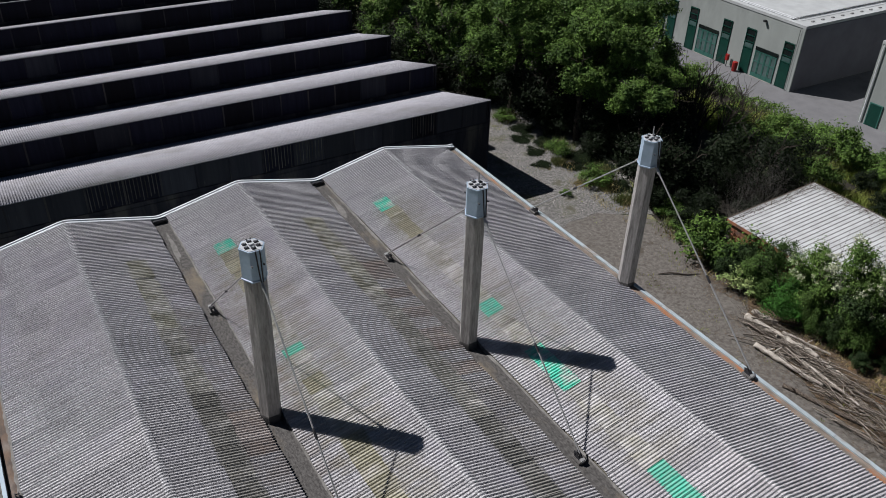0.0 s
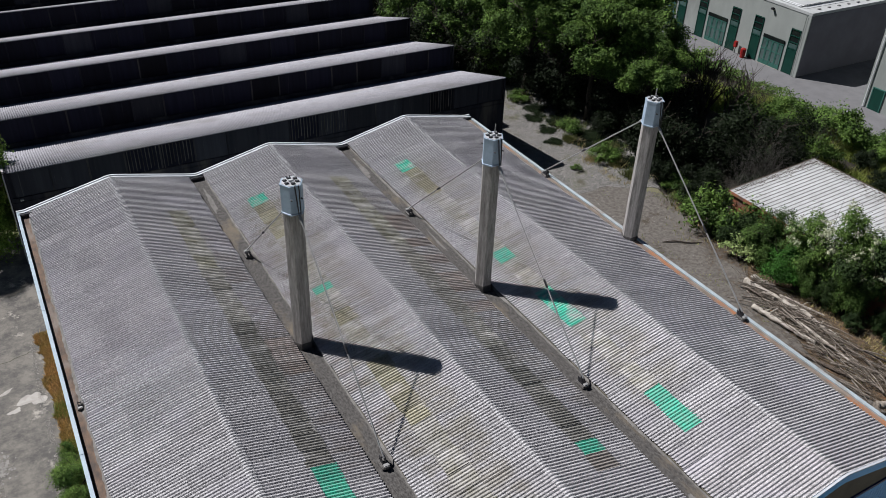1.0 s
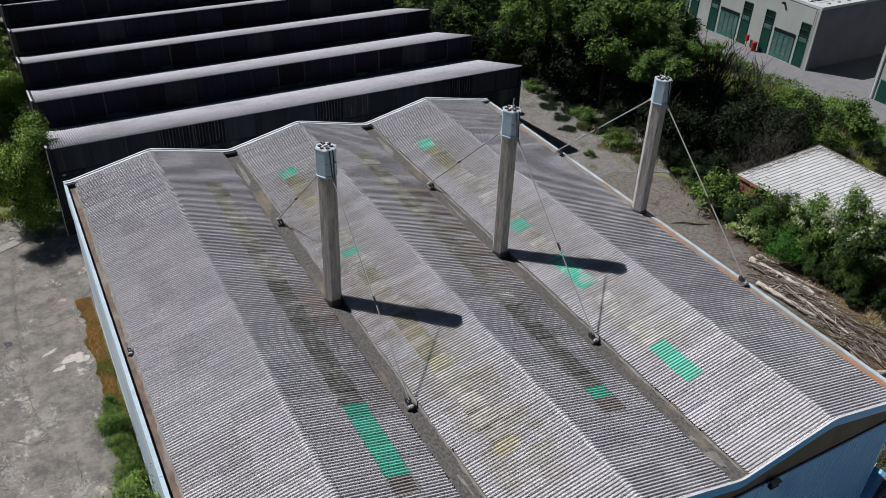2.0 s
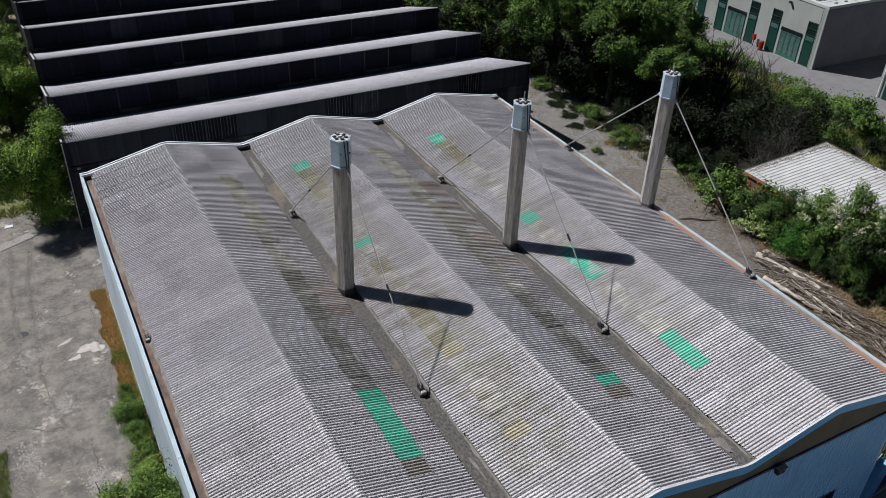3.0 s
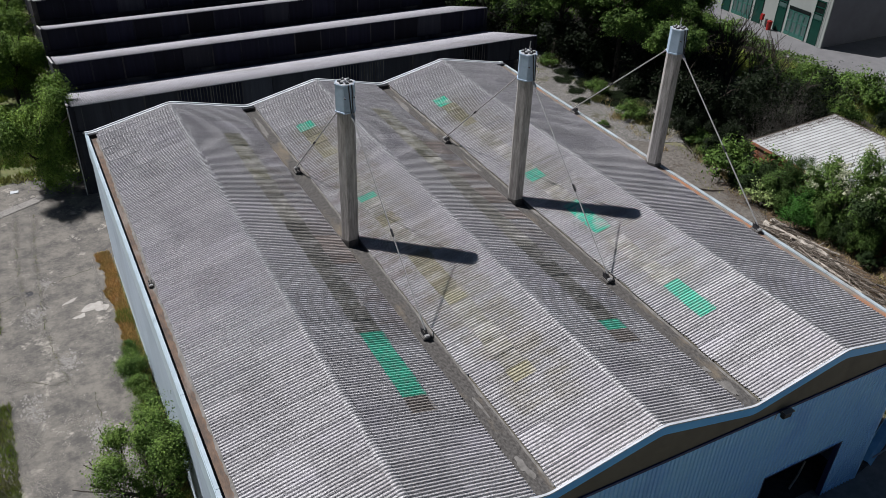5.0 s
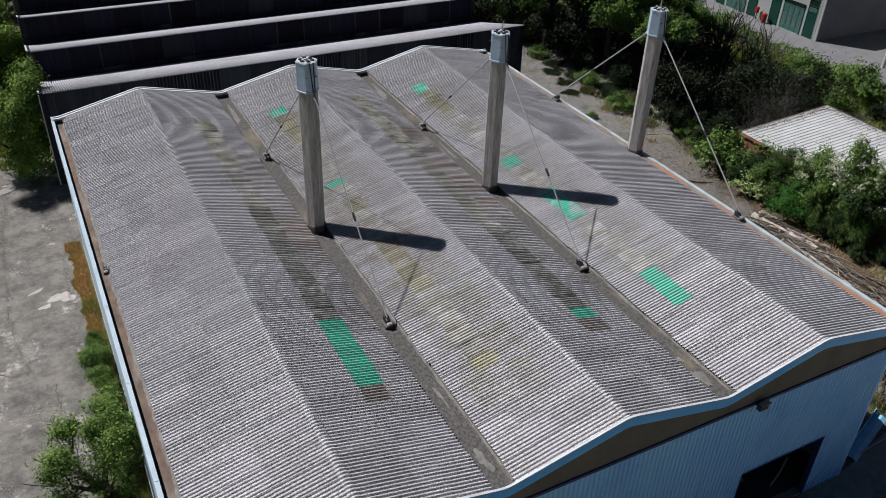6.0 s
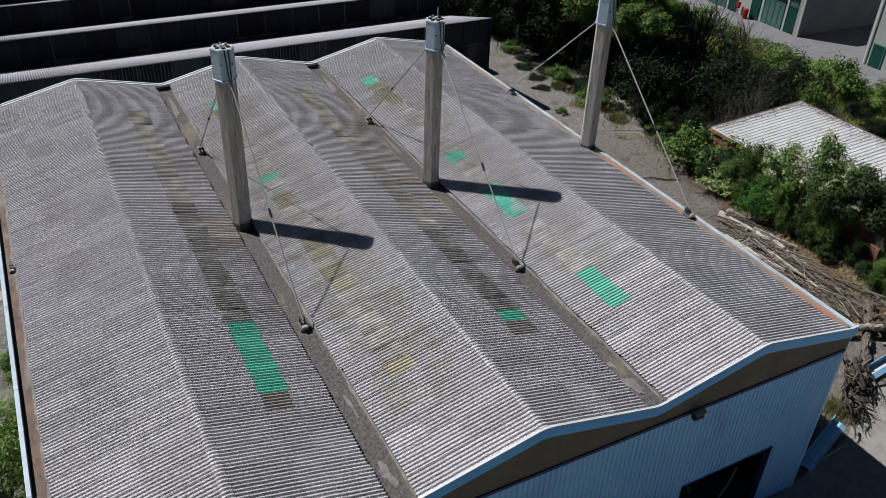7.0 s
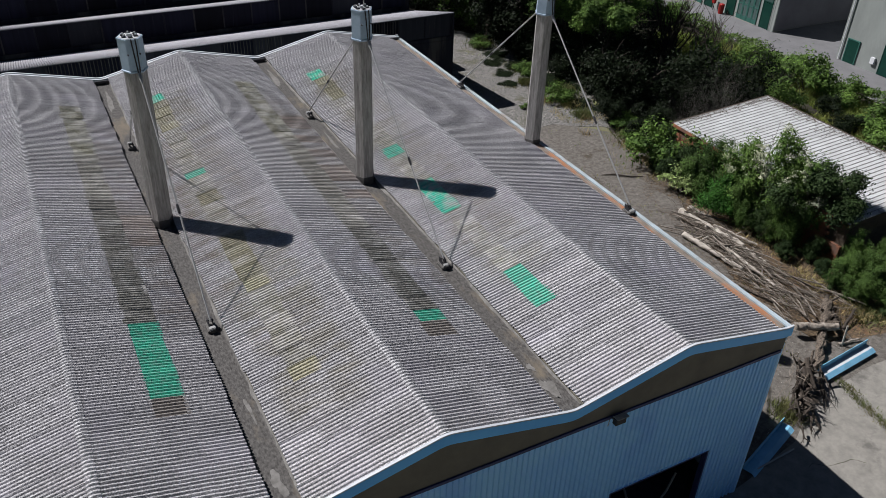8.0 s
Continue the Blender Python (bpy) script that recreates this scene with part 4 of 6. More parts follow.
def tree(seed, radius, height, low, clumps, per, size, leaf, label, clump_r=0.9, group="trees", lobes=19, spread=(0.14, 0.31)):
    rng = np.random.default_rng(seed)
    t = thing("tree", label, "tree", group)
    bm, tips = bmesh.new(), []
    trunk_h = low + 0.3 * (height - low)
    lean = Vector((rng.uniform(-0.15, 0.15), rng.uniform(-0.15, 0.15), 1))
    tube([(0, 0, -0.1), (lean * trunk_h * 0.5), (lean * trunk_h)], [0.035 * height * 0.6 + 0.05, 0.024 * height * 0.6 + 0.04, 0.018 * height * 0.6 + 0.03], 8, bm)
    part("trunk", bm, "bark", t)
    for i in range(6):
        bm = bmesh.new()
        a = i * 2 * math.pi / 6 + rng.uniform(-0.4, 0.4)
        branch_tubes(rng, bm, lean * trunk_h * rng.uniform(0.6, 1.0), (math.cos(a), math.sin(a), rng.uniform(0.5, 1.4)), (height - low) * 0.42, 0.1, 1, tips)
        part("limb", bm, "bark", t)
    pts, ways = crown_points(rng, radius, height, low, clumps, per, clump_r, lobes=lobes, spread=spread)
    v, f = leaf_cloud(pts, size, rng, out=ways)
    raw_mesh("crown", v, f, leaf).parent = t
    return t


def shrub(seed, radius, height, clumps, per, size, leaf, label, name="shrub", group="shrubs", clump_r=0.5, narrow=0.5, lobes=13):
    rng = np.random.default_rng(seed)
    t = thing(name, label, "shrub", group)
    tips = []
    for i in range(4):
        bm = bmesh.new()
        a = i * 1.57 + rng.uniform(-0.5, 0.5)
        branch_tubes(rng, bm, (0.1 * math.cos(a), 0.1 * math.sin(a), -0.05), (math.cos(a) * 0.5, math.sin(a) * 0.5, 1), height * 0.6, 0.045, 1, tips, kids=2, sides=4)
        part("stem", bm, "bark", t)
    pts, ways = crown_points(rng, radius, height, 0.1, clumps, per, clump_r, lobes=lobes)
    pts[:, 2] = np.maximum(pts[:, 2], 0.05)
    v, f = leaf_cloud(pts, size, rng, narrow=narrow, out=ways)
    raw_mesh("foliage", v, f, leaf).parent = t
    return t


def bare_shrub(seed, height, stems, label, material="twig", spread=0.5, depth=2, radius=0.035):
    rng = np.random.default_rng(seed)
    t = thing("bare_shrub", label, "shrub", "bare shrubs")
    tips = []
    for i in range(stems):
        bm = bmesh.new()
        a = rng.uniform(0, 6.28)
        branch_tubes(rng, bm, (0.3 * rng.normal(), 0.3 * rng.normal(), -0.05), (math.cos(a) * spread, math.sin(a) * spread, 1), height * rng.uniform(0.45, 0.7), radius, depth, tips, 0.55, 3, 4)
        part("stem", bm, material, t)
    return t


def put(ob, x, y, turn=0, s=1.0, sz=None, z=0.0):
    return copy_thing(ob, pose(x, y, z, 0, 0, turn) @ Matrix.Diagonal((s, s, sz or s, 1)))


def first(ob, x, y, turn=0, s=1.0, sz=None):
    ob.matrix_basis = pose(x, y, 0, 0, 0, turn) @ Matrix.Diagonal((s, s, sz or s, 1))


def forest():
    lab = "leafy green broadleaf tree in the dense grove beside the gravel"
    kinds = [tree(11, 4.8, 12.0, 2.2, 330, 60, 0.27, "leaf", lab, 0.62), tree(12, 4.8, 12.5, 1.8, 330, 60, 0.27, "leaf", lab, 0.62),
             tree(13, 3.8, 9.0, 0.5, 250, 55, 0.26, "leaf", lab, 0.58), tree(14, 3.0, 5.4, 0.2, 120, 56, 0.19, "leaf_grove_shade", "low bushy tree within the grove, its leaves coloured near-black as shade"),
             tree(15, 5.0, 12.8, 4.4, 560, 76, 0.23, "leaf", "tall broadleaf tree with a high crown at the gravel edge", 0.62)]
    spots = [(37.0, 27.2, 4), (42.4, 28.2, 4), (39.2, 22.4, 4), (37.6, 19.2, 3), (35.2, 34.6, 4), (44.0, 33.0, 1), (35.6, 38.6, 2), (41.5, 38.5, 0), (33.0, 45.0, 2), (39.5, 45.0, 1), (31.4, 52.0, 2), (37.5, 53.5, 0), (49.5, 41.0, 1),
             (47.0, 48.0, 0), (32.8, 60.0, 1), (54.0, 50.0, 2), (36.9, 33.0, 3), (45.0, 55.5, 2), (40.5, 32.8, 1),
             (38.0, 41.6, 3), (38.4, 16.4, 3), (37.6, 30.6, 3), (38.6, 25.4, 3), (35.4, 48.6, 3), (30.4, 46.6, 3), (44.2, 13.4, 3), (43.8, 24.4, 3), (34.0, 41.4, 3),
             (29.6, 57.0, 3), (42.4, 50.5, 3), (38.0, 62.0, 0), (46.0, 64.0, 1), (31.0, 68.0, 2), (54.0, 62.0, 0), (37.0, 71.0, 1), (27.8, 76.0, 0), (49.0, 74.0, 1), (27.6, 63.5, 3), (28.4, 70.5, 3)]
    used = set()
    for i, (x, y, k) in enumerate(spots):
        s = (0.92 + 0.16 * ((i * 37) % 10) / 10) * (0.8 if i == 2 else 1.25 if i == 3 else 1.0)
        if k in used:
            put(kinds[k], x, y, i * 77, s)
        else:
            used.add(k)
            first(kinds[k], x, y, i * 77, s)
    low = [shrub(21, 2.0, 3.2, 90, 80, 0.16, "leaf_grove_shade", "dark shrub with the grove's shade put into its leaf colour"), shrub(22, 1.8, 2.7, 70, 50, 0.2, "leaf", "green shrub beside the path"),
           shrub(23, 1.5, 2.0, 56, 50, 0.17, "leaf_bright", "bright green low shrub")]
    # The dim ones fill the understory, with shade held in their leaf colour.
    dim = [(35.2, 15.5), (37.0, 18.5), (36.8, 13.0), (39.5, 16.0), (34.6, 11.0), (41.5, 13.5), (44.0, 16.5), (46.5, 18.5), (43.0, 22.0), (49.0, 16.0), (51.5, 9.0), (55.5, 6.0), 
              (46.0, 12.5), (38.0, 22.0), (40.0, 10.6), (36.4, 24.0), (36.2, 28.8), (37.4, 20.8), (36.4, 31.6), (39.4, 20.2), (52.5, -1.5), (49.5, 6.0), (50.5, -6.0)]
    green = [(33.6, 8.6), (50.0, 20.5), (52.0, 17.0), (53.5, 13.5), (48.5, 11.5), (54.8, 10.0), (52.0, 4.5), (54.5, 33.5), (55.0, 1.5), (49.0, 1.5)]
    bright = [(51.0, 22.5), (53.5, 20.0), (55.0, 17.0), (55.0, 31.5), (52.5, 33.5)]
    spots = [(x, y, 0) for x, y in dim] + [(x, y, 1) for x, y in green] + [(x, y, 2) for x, y in bright]
    used = set()
    for i, (x, y, k) in enumerate(spots):
        s = 0.8 + 0.4 * ((i * 53) % 10) / 10
        if k in used:
            put(low[k], x, y, i * 61, s, s * (0.8 + 0.3 * ((i * 29) % 7) / 7))
        else:
            used.add(k)
            first(low[k], x, y, i * 61, s)
    # thicket beside the white-roofed shed
    big = shrub(31, 2.6, 5.6, 190, 115, 0.165, "leaf_thicket", "tall green shrub in front of the white-roofed shed", clump_r=0.6)
    # Darker counterpart of big: its leaf colour stands for the thicket's shaded side.
    dark = shrub(32, 2.6, 5.4, 190, 115, 0.165, "leaf_dark", "tall shrub beside the white-roofed shed, shade put into its dark leaves", clump_r=0.6)
    elder = shrub(34, 1.7, 5.2, 120, 90, 0.14, "leaf_bright", "tall green shrub with cream flower heads beside the shed", "flowering_shrub", clump_r=0.5)
    rng = np.random.default_rng(35)
    pts, ways = crown_points(rng, 1.9, 5.6, 2.4, 60, 30, 0.3, 0.4)
    v, f = leaf_cloud(pts, 0.13, rng, out=ways)
    raw_mesh("blossom", v, f, "blossom").parent = elder
    kinds = {"b": big, "d": dark, "e": elder}
    used = set()
    north = [("b", 33.4, 3.4, 0.6, 0.72), ("d", 33.2, 5.4, 0.55, 0.5), ("d", 33.0, 7.6, 0.5, 0.42), ("d", 33.9, 1.6, 0.6, 0.86), ("e", 33.5, 0.8, 0.95, 1.05), 
            ("b", 32.9, -0.6, 0.66, 1.08), ("e", 33.6, -1.4, 1.0, 1.25), ("b", 33.4, -2.9, 0.8, 1.22), ("d", 35.6, 9.8, 0.6, 0.62), ("d", 44.6, -3.0, 0.7, 0.6), 
            ("b", 45.0, 3.6, 0.6, 0.55), ("d", 33.0, -1.9, 0.62, 0.9), ("d", 33.8, 1.9, 0.6, 0.8)]
    south = [("e", 34.2, -3.2, 0.8, 1.05), ("d", 34.6, -2.2, 0.75, 1.0), ("b", 33.6, -7.9, 0.72, 0.66), ("b", 34.4, -7.0, 0.5, 0.72), ("b", 34.0, -9.4, 0.75, 0.7),
            ("d", 34.4, -11.0, 0.75, 1.0), ("d", 33.4, -10.6, 0.5, 0.5), ("d", 33.8, -12.8, 0.75, 1.0), ("d", 33.8, -14.8, 0.75, 1.0), ("d", 44.4, -9.5, 0.9, 0.8),
            ("d", 32.5, -4.0, 0.4, 0.42), ("b", 32.7, -8.9, 0.42, 0.45), ("d", 35.6, -8.6, 0.6, 0.6), ("d", 33.7, -5.1, 0.5, 0.62), ("d", 33.2, -6.2, 0.36, 0.4), ("b", 32.5, -7.4, 0.36, 0.36), ("b", 35.2, -7.9, 0.45, 0.8),
            ("d", 38.0, -8.8, 0.9, 0.7), ("d", 37.0, -11.5, 0.9, 0.8), ("d", 40.5, -8.2, 0.8, 0.7), ("d", 40.5, -11.5, 0.9, 0.7)]
    for i, (k, x, y, s, sz) in enumerate(north + south):
        if k in used:
            put(kinds[k], x, y, 71 * i, s, sz)
        else:
            used.add(k)
            first(kinds[k], x, y, 71 * i, s, sz)
    first(shrub(36, 1.5, 2.9, 90, 90, 0.12, "leaf_gloss", "fresh green rounded shrub behind the stacked logs", clump_r=0.45), 32.5, 1.5)
    put(low[1], 33.9, 5.4, 130, 1.0, 1.1)
    for i, (x, y, k) in enumerate(((33.9, 33.5, 0.45), (33.4, 20.3, 0.62), (34.7, 12.3, 0.55), (33.8, 25.7, 0.55), (30.2, 19.8, 0.22), (35.3, 14.2, 0.5))):
        put(low[1], x, y, 50 * i, k, k * 0.8)
    # Flattened near-black copies stand in for dappled shadow on the gravel.
    for i, (x, y, k) in enumerate(((33.1, 29.6, 0.5), (32.4, 27.1, 0.45), (31.5, 24.7, 0.4), (34.2, 30.8, 0.6), (34.6, 27.8, 0.6), (33.9, 23.6, 0.5), (34.9, 24.6, 0.7), (35.4, 22.2, 0.7), (35.0, 18.6, 0.6))):
        put(low[0], x, y, 80 * i, k * 1.4, k * 0.16)
    first(shrub(33, 1.2, 2.0, 30, 40, 0.24, "leaf_pale", "pale yellow-green leafy shrub at the path edge", narrow=0.3), 32.35, 4.5)
    put(low[2], 33.7, 11.0, 40, 0.55, 0.5)
    over = tree(37, 2.5, 5.4, 2.5, 230, 90, 0.16, "leaf_dark", "dark green tree leaning over the end of the shed roof", 0.5, "shed trees", 13, (0.2, 0.4))
    first(over, 35.3, -3.9, 20, 1.0)
    put(over, 34.3, -2.4, 150, 0.9)
    # bare shrubs
    bs = bare_shrub(41, 4.8, 18, "grey leafless shrub among the green ones", "twig_grey", 0.34, 3, 0.016)
    first(bs, 39.4, 9.8)
    put(bs, 37.6, 10.2, 80, 0.8)
    put(bs, 41.2, 10.4, 200, 0.9)
    put(bs, 47.6, -2.0, 70, 0.8)
    put(bs, 49.5, 12.5, 160, 0.7)
    bt = bare_shrub(42, 7.5, 13, "tall dead leafless shrub stems at the edge of the grove", "bark", 0.22, 1, 0.085)
    first(bt, 46.0, 22.0)
    put(bt, 47.5, 23.5, 100, 0.95)
    put(bt, 44.8, 23.0, 200, 0.8)
    put(bt, 50.3, 20.6, 200, 0.6)
    put(bt, 49.0, 25.6, 40, 0.9)
    put(bt, 52.6, 23.2, 310, 0.65)
    put(bt, 48.4, 21.4, 150, 0.75)


def hedge():
    rng = np.random.default_rng(51)
    h = tagged(new("hedge"), "low clipped green hedge along the road kerb", "hedge", kind="stuff")
    n = 26000
    y = rng.uniform(-25, 52, n)
    x = 56.6 + 0.55 * rng.normal(size=n) * 0.8
    top = 1.0 + 0.25 * np.sin(y * 0.9) + 0.2 * np.sin(y * 2.3 + 1)
    z = np.abs(1 - rng.uniform(0, 1, n) ** 2) * top
    v, f = leaf_cloud(np.stack([x, y, z], 1), 0.2, rng)
    raw_mesh("foliage", v, f, "leaf_bright").parent = h


def left_plants():
    t = tree(61, 2.8, 7.6, 0.2, 420, 120, 0.15, "leaf_yard", "bushy green tree against the corner of the sawtooth hall", clump_r=0.7, group="yard trees", lobes=16, spread=(0.2, 0.36))
    first(t, -11.6, 27.8, 15, 0.98, 1.18)
    put(t, -12.2, 43.5, 120, 1.0)
    put(t, -13.2, 49.5, 200, 1.15)
    put(t, -13.5, 59.0, 290, 1.2)
    for i, (x, y, k) in enumerate(((-12.6, 67.0, 1.1), (-14.2, 75.0, 1.25), (-12.8, 84.0, 1.2), (-14.5, 94.0, 1.4), (-18.5, 70.0, 1.2), (-19.5, 84.0, 1.4))):
        put(t, x, y, 70 * i, k)
    g = tree(62, 2.1, 6.3, 0.4, 230, 130, 0.1, "leaf_wall", "young green tree growing against the warehouse wall", clump_r=0.5, group="wall trees", lobes=13, spread=(0.12, 0.34))
    first(g, -10.75, -4.5, 0, 1.0)
    put(g, -10.7, -9.2, 130, 0.95)
    w = shrub(63, 1.05, 2.2, 70, 100, 0.1, "leaf_wall", "green shrub at the foot of the warehouse wall", clump_r=0.4)
    first(w, -9.9, 5.0, 0, 0.8)
    for x, y, s in ((-9.95, 3.4, 0.9), (-9.9, 6.3, 0.6), (-9.95, 2.0, 0.85), (-9.95, 0.8, 0.9), (-10.2, -1.6, 1.5), (-9.9, 7.2, 0.5), (-17.4, 5.5, 1.1), (-17.6, 1.0, 1.3), (-17.0, -3.0, 1.2)):
        put(w, x, y, 77 * y, s)


def tufts(name, label, n, place, height, material, seed, width=0.035):
    """Blades of grass: one triangle each, leaning at random."""
    rng = np.random.default_rng(seed)
    p = place(rng, n)
    k = len(p)
    a = rng.uniform(0, 6.283, k)
    h = height * rng.uniform(0.4, 1.3, k)
    lean = rng.normal(size=(k, 2)) * 0.45 * h[:, None]
    w = width * rng.uniform(0.6, 1.4, k)
    d = np.stack([np.cos(a) * w, np.sin(a) * w], 1)
    z = np.zeros((k, 1))
    base = p[:, :2]
    v = np.stack([np.concatenate([base - d, z], 1), np.concatenate([base + d, z], 1), np.concatenate([base + lean, h[:, None]], 1)], 1).reshape(-1, 3)
    v[:, 2] += 0.01
    return tagged(raw_mesh(name, v, np.arange(3 * k).reshape(-1, 3), material), label, "grass", kind="stuff")


def wall_foot(y0, y1, keep=-0.6):
    """A ragged strip along the left wall, wider and narrower by turns."""
    def place(rng, n):
        y = rng.uniform(y0, y1, n)
        reach = np.array([0.75 + 0.35 * noise.noise(Vector((0, q * 0.5, 1))) + 0.15 * noise.noise(Vector((0, q * 2.0, 7))) for q in y])
        x = -9.2 - reach * rng.uniform(0, 1, n) ** 0.8
        v = np.array([noise.noise(Vector((a * 0.8, b * 0.6, 5))) for a, b in zip(x, y)])
        return np.stack([x, y], 1)[v > keep]
    return place


def in_box(x0, x1, y0, y1, clump=0.0, keep=0.0):
    def place(rng, n):
        p = np.stack([rng.uniform(x0, x1, n), rng.uniform(y0, y1, n)], 1)
        if clump:
            v = np.array([noise.noise(Vector((q[0] / clump, q[1] / clump, 3.3))) for q in p])
            p = p[v > keep]
        return p
    return place


forest()
hedge()
left_plants()
tufts("grass_strip", "dry orange-brown grass strip at the foot of the warehouse wall", 30000, wall_foot(-14, 17.5), 0.2, "grass_rust", 71, 0.025)
tufts("grass_strip", "green grass at the foot of the warehouse wall", 26000, wall_foot(-14, 11, -0.1), 0.24, "grass", 72, 0.025)
tufts("grass_field", "rough green grass beyond the concrete yard", 110000, in_box(-22, -15.6, -8, 32, 3.0, -0.15), 0.28, "grass", 73, 0.02)
tufts("grass_field", "rough green grass further along the yard", 50000, in_box(-24, -14.5, 30, 62, 3.0, -0.2), 0.35, "grass", 84, 0.045)
tufts("grass_field", "rough green grass by the sawtooth hall", 22000, in_box(-18, -9.6, 28.8, 62, 2.0, -0.2), 0.4, "grass", 74, 0.05)
tufts("grass_tufts", "sparse weeds on the earth path", 20000, in_box(19, 37, -12, 36, 1.6, 0.27), 0.16, "grass", 75, 0.02)
tufts("grass_tufts", "dry weeds at the edge of the grove", 9000, in_box(31.5, 36, -10, 24, 1.3, 0.15), 0.35, "grass_dry", 76, 0.018)


def clumps(spots):
    """Weeds in loose round clumps."""
    def place(rng, n):
        k = n // len(spots)
        return np.concatenate([np.array((x, y)) + rng.normal(size=(k, 2)) * r * 0.5 for x, y, r in spots])
    return place


tufts("weed_clump", "tall olive and green weeds on the gravel", 5200, clumps(((34.2, 33.9, 1.2), (34.7, 26.8, 1.3), (35.1, 21.6, 1.2), (34.6, 12.3, 1.3), (34.2, 20.2, 0.9), (33.0, 24.4, 0.5), (33.6, 17.0, 0.7))), 0.5, "weed", 78, 0.025)
tufts("weed_clump", "dry brown weeds at the edge of the gravel", 3000, clumps(((32.6, 20.6, 0.8), (33.8, 19.0, 0.7), (34.2, 11.2, 1.2), (33.6, 8.4, 1.0), (31.9, -9.6, 1.2), (32.5, -6.6, 1.2))), 0.35, "grass_dry", 79, 0.02)
tufts("weed_clump", "green weeds by the felled trunk", 1800, clumps(((32.6, -9.9, 1.0), (23.0, -13.2, 0.7))), 0.4, "weed", 80, 0.02)
tufts("grass_tufts", "tall grass between the shrubs", 26000, in_box(49, 56, -10, 30, 2.0, -0.1), 0.7, "grass", 77, 0.05)

# ---- the white-roofed shed ----


def shed():
    s = thing("shed", "low shed with a white ribbed roof and a rusty brick side", "shed")
    x0, x1, y0, y1 = 34.2, 42.7, -6.2, 8.1
    za, zb = 3.1, 3.62
    n = 44
    w = (y1 - y0) / n
    for i in range(n):
        ya, yb = y0 + i * w, y0 + (i + 1) * w
        bm = bmesh.new()
        hexa(bm, [(x0, ya, za - 0.04), (x1, ya, zb - 0.04), (x1, yb - 0.02, zb - 0.04), (x0, yb - 0.02, za - 0.04), (x0, ya, za), (x1, ya, zb), (x1, yb - 0.02, zb), (x0, yb - 0.02, za)])
        part("roof_sheet", bm, "shed_roof", s)
        bm = bmesh.new()
        hexa(bm, [(x0, yb - 0.035, za + 0.002), (x1, yb - 0.035, zb + 0.002), (x1, yb + 0.012, zb + 0.002), (x0, yb + 0.012, za + 0.002),
                  (x0, yb - 0.028, za + 0.028), (x1, yb - 0.028, zb + 0.028), (x1, yb + 0.004, zb + 0.028), (x0, yb + 0.004, za + 0.028)])
        part("roof_rib", bm, "shed_rib", s)
    bm = bmesh.new()
    hexa(bm, [(x0 - 0.1, y1 + 0.03, za - 0.2), (x1 + 0.1, y1 + 0.03, zb - 0.2), (x1 + 0.1, y1 + 0.09, zb - 0.2), (x0 - 0.1, y1 + 0.09, za - 0.2),
              (x0 - 0.1, y1 + 0.03, za + 0.03), (x1 + 0.1, y1 + 0.03, zb + 0.03), (x1 + 0.1, y1 + 0.09, zb + 0.03), (x0 - 0.1, y1 + 0.09, za + 0.03)])
    part("verge_board", bm, "shed_wood", s)
    part("back_board", block(x1 + 0.01, x1 + 0.08, y0, y1 + 0.02, zb - 0.25, zb + 0.04), "shed_wood", s)
    for c in range(7):
        for k in range(30):
            ya = y1 - 0.35 - k * 0.42 - (c % 2) * 0.2
            part("brick_course", block(x0 + 0.1, x0 + 0.3, ya - 0.4, ya, 1.5 + c * 0.21, 1.69 + c * 0.21), "shed_rust", s)
    part("wall", block(x0 + 0.32, x1 - 0.2, y0 + 0.2, y1 - 0.2, 0, za - 0.06), "shed_wood", s)
    part("front_plinth", block(x0 + 0.12, x0 + 0.3, y0 + 0.2, y1 - 0.3, 0, 1.48), "shed_rust", s)
    for k in range(10):
        part("gable_board", block(x0 + 0.3, x1 - 0.2, y0 + 0.1 + 0.012 * (k % 2), y0 + 0.19, 0.1 + k * 0.295, 0.385 + k * 0.295), "shed_wood", s)
    part("eave_board", block(x0 - 0.06, x0 - 0.01, y0, y1, za - 0.22, za - 0.02), "shed_rust", s, "rusty eave board")


shed()


def roof_litter():
    """Dead leaves blown against the edges of the shed roof."""
    rng = np.random.default_rng(85)
    n = 1600
    y = rng.uniform(-6, 8.0, n)
    x = 42.65 - np.abs(rng.normal(size=n)) * (0.35 + 0.5 * np.abs(np.sin(y * 0.9) * np.sin(y * 0.37 + 1)))
    k = n // 3
    x[:k] = rng.uniform(34.4, 42.5, k)
    y[:k] = 8.0 - np.abs(rng.normal(size=k)) * 0.3
    z = 3.1 + (x - 34.2) * 0.52 / 8.5 + rng.uniform(0.02, 0.05, n)
    v, f = leaf_cloud(np.stack([x, y, z], 1), 0.11, rng, up=2.5)
    tagged(raw_mesh("leaf_litter", v, f, "shed_wood"), "brown dead leaves along the edges of the shed roof", "leaves", kind="stuff")


roof_litter()

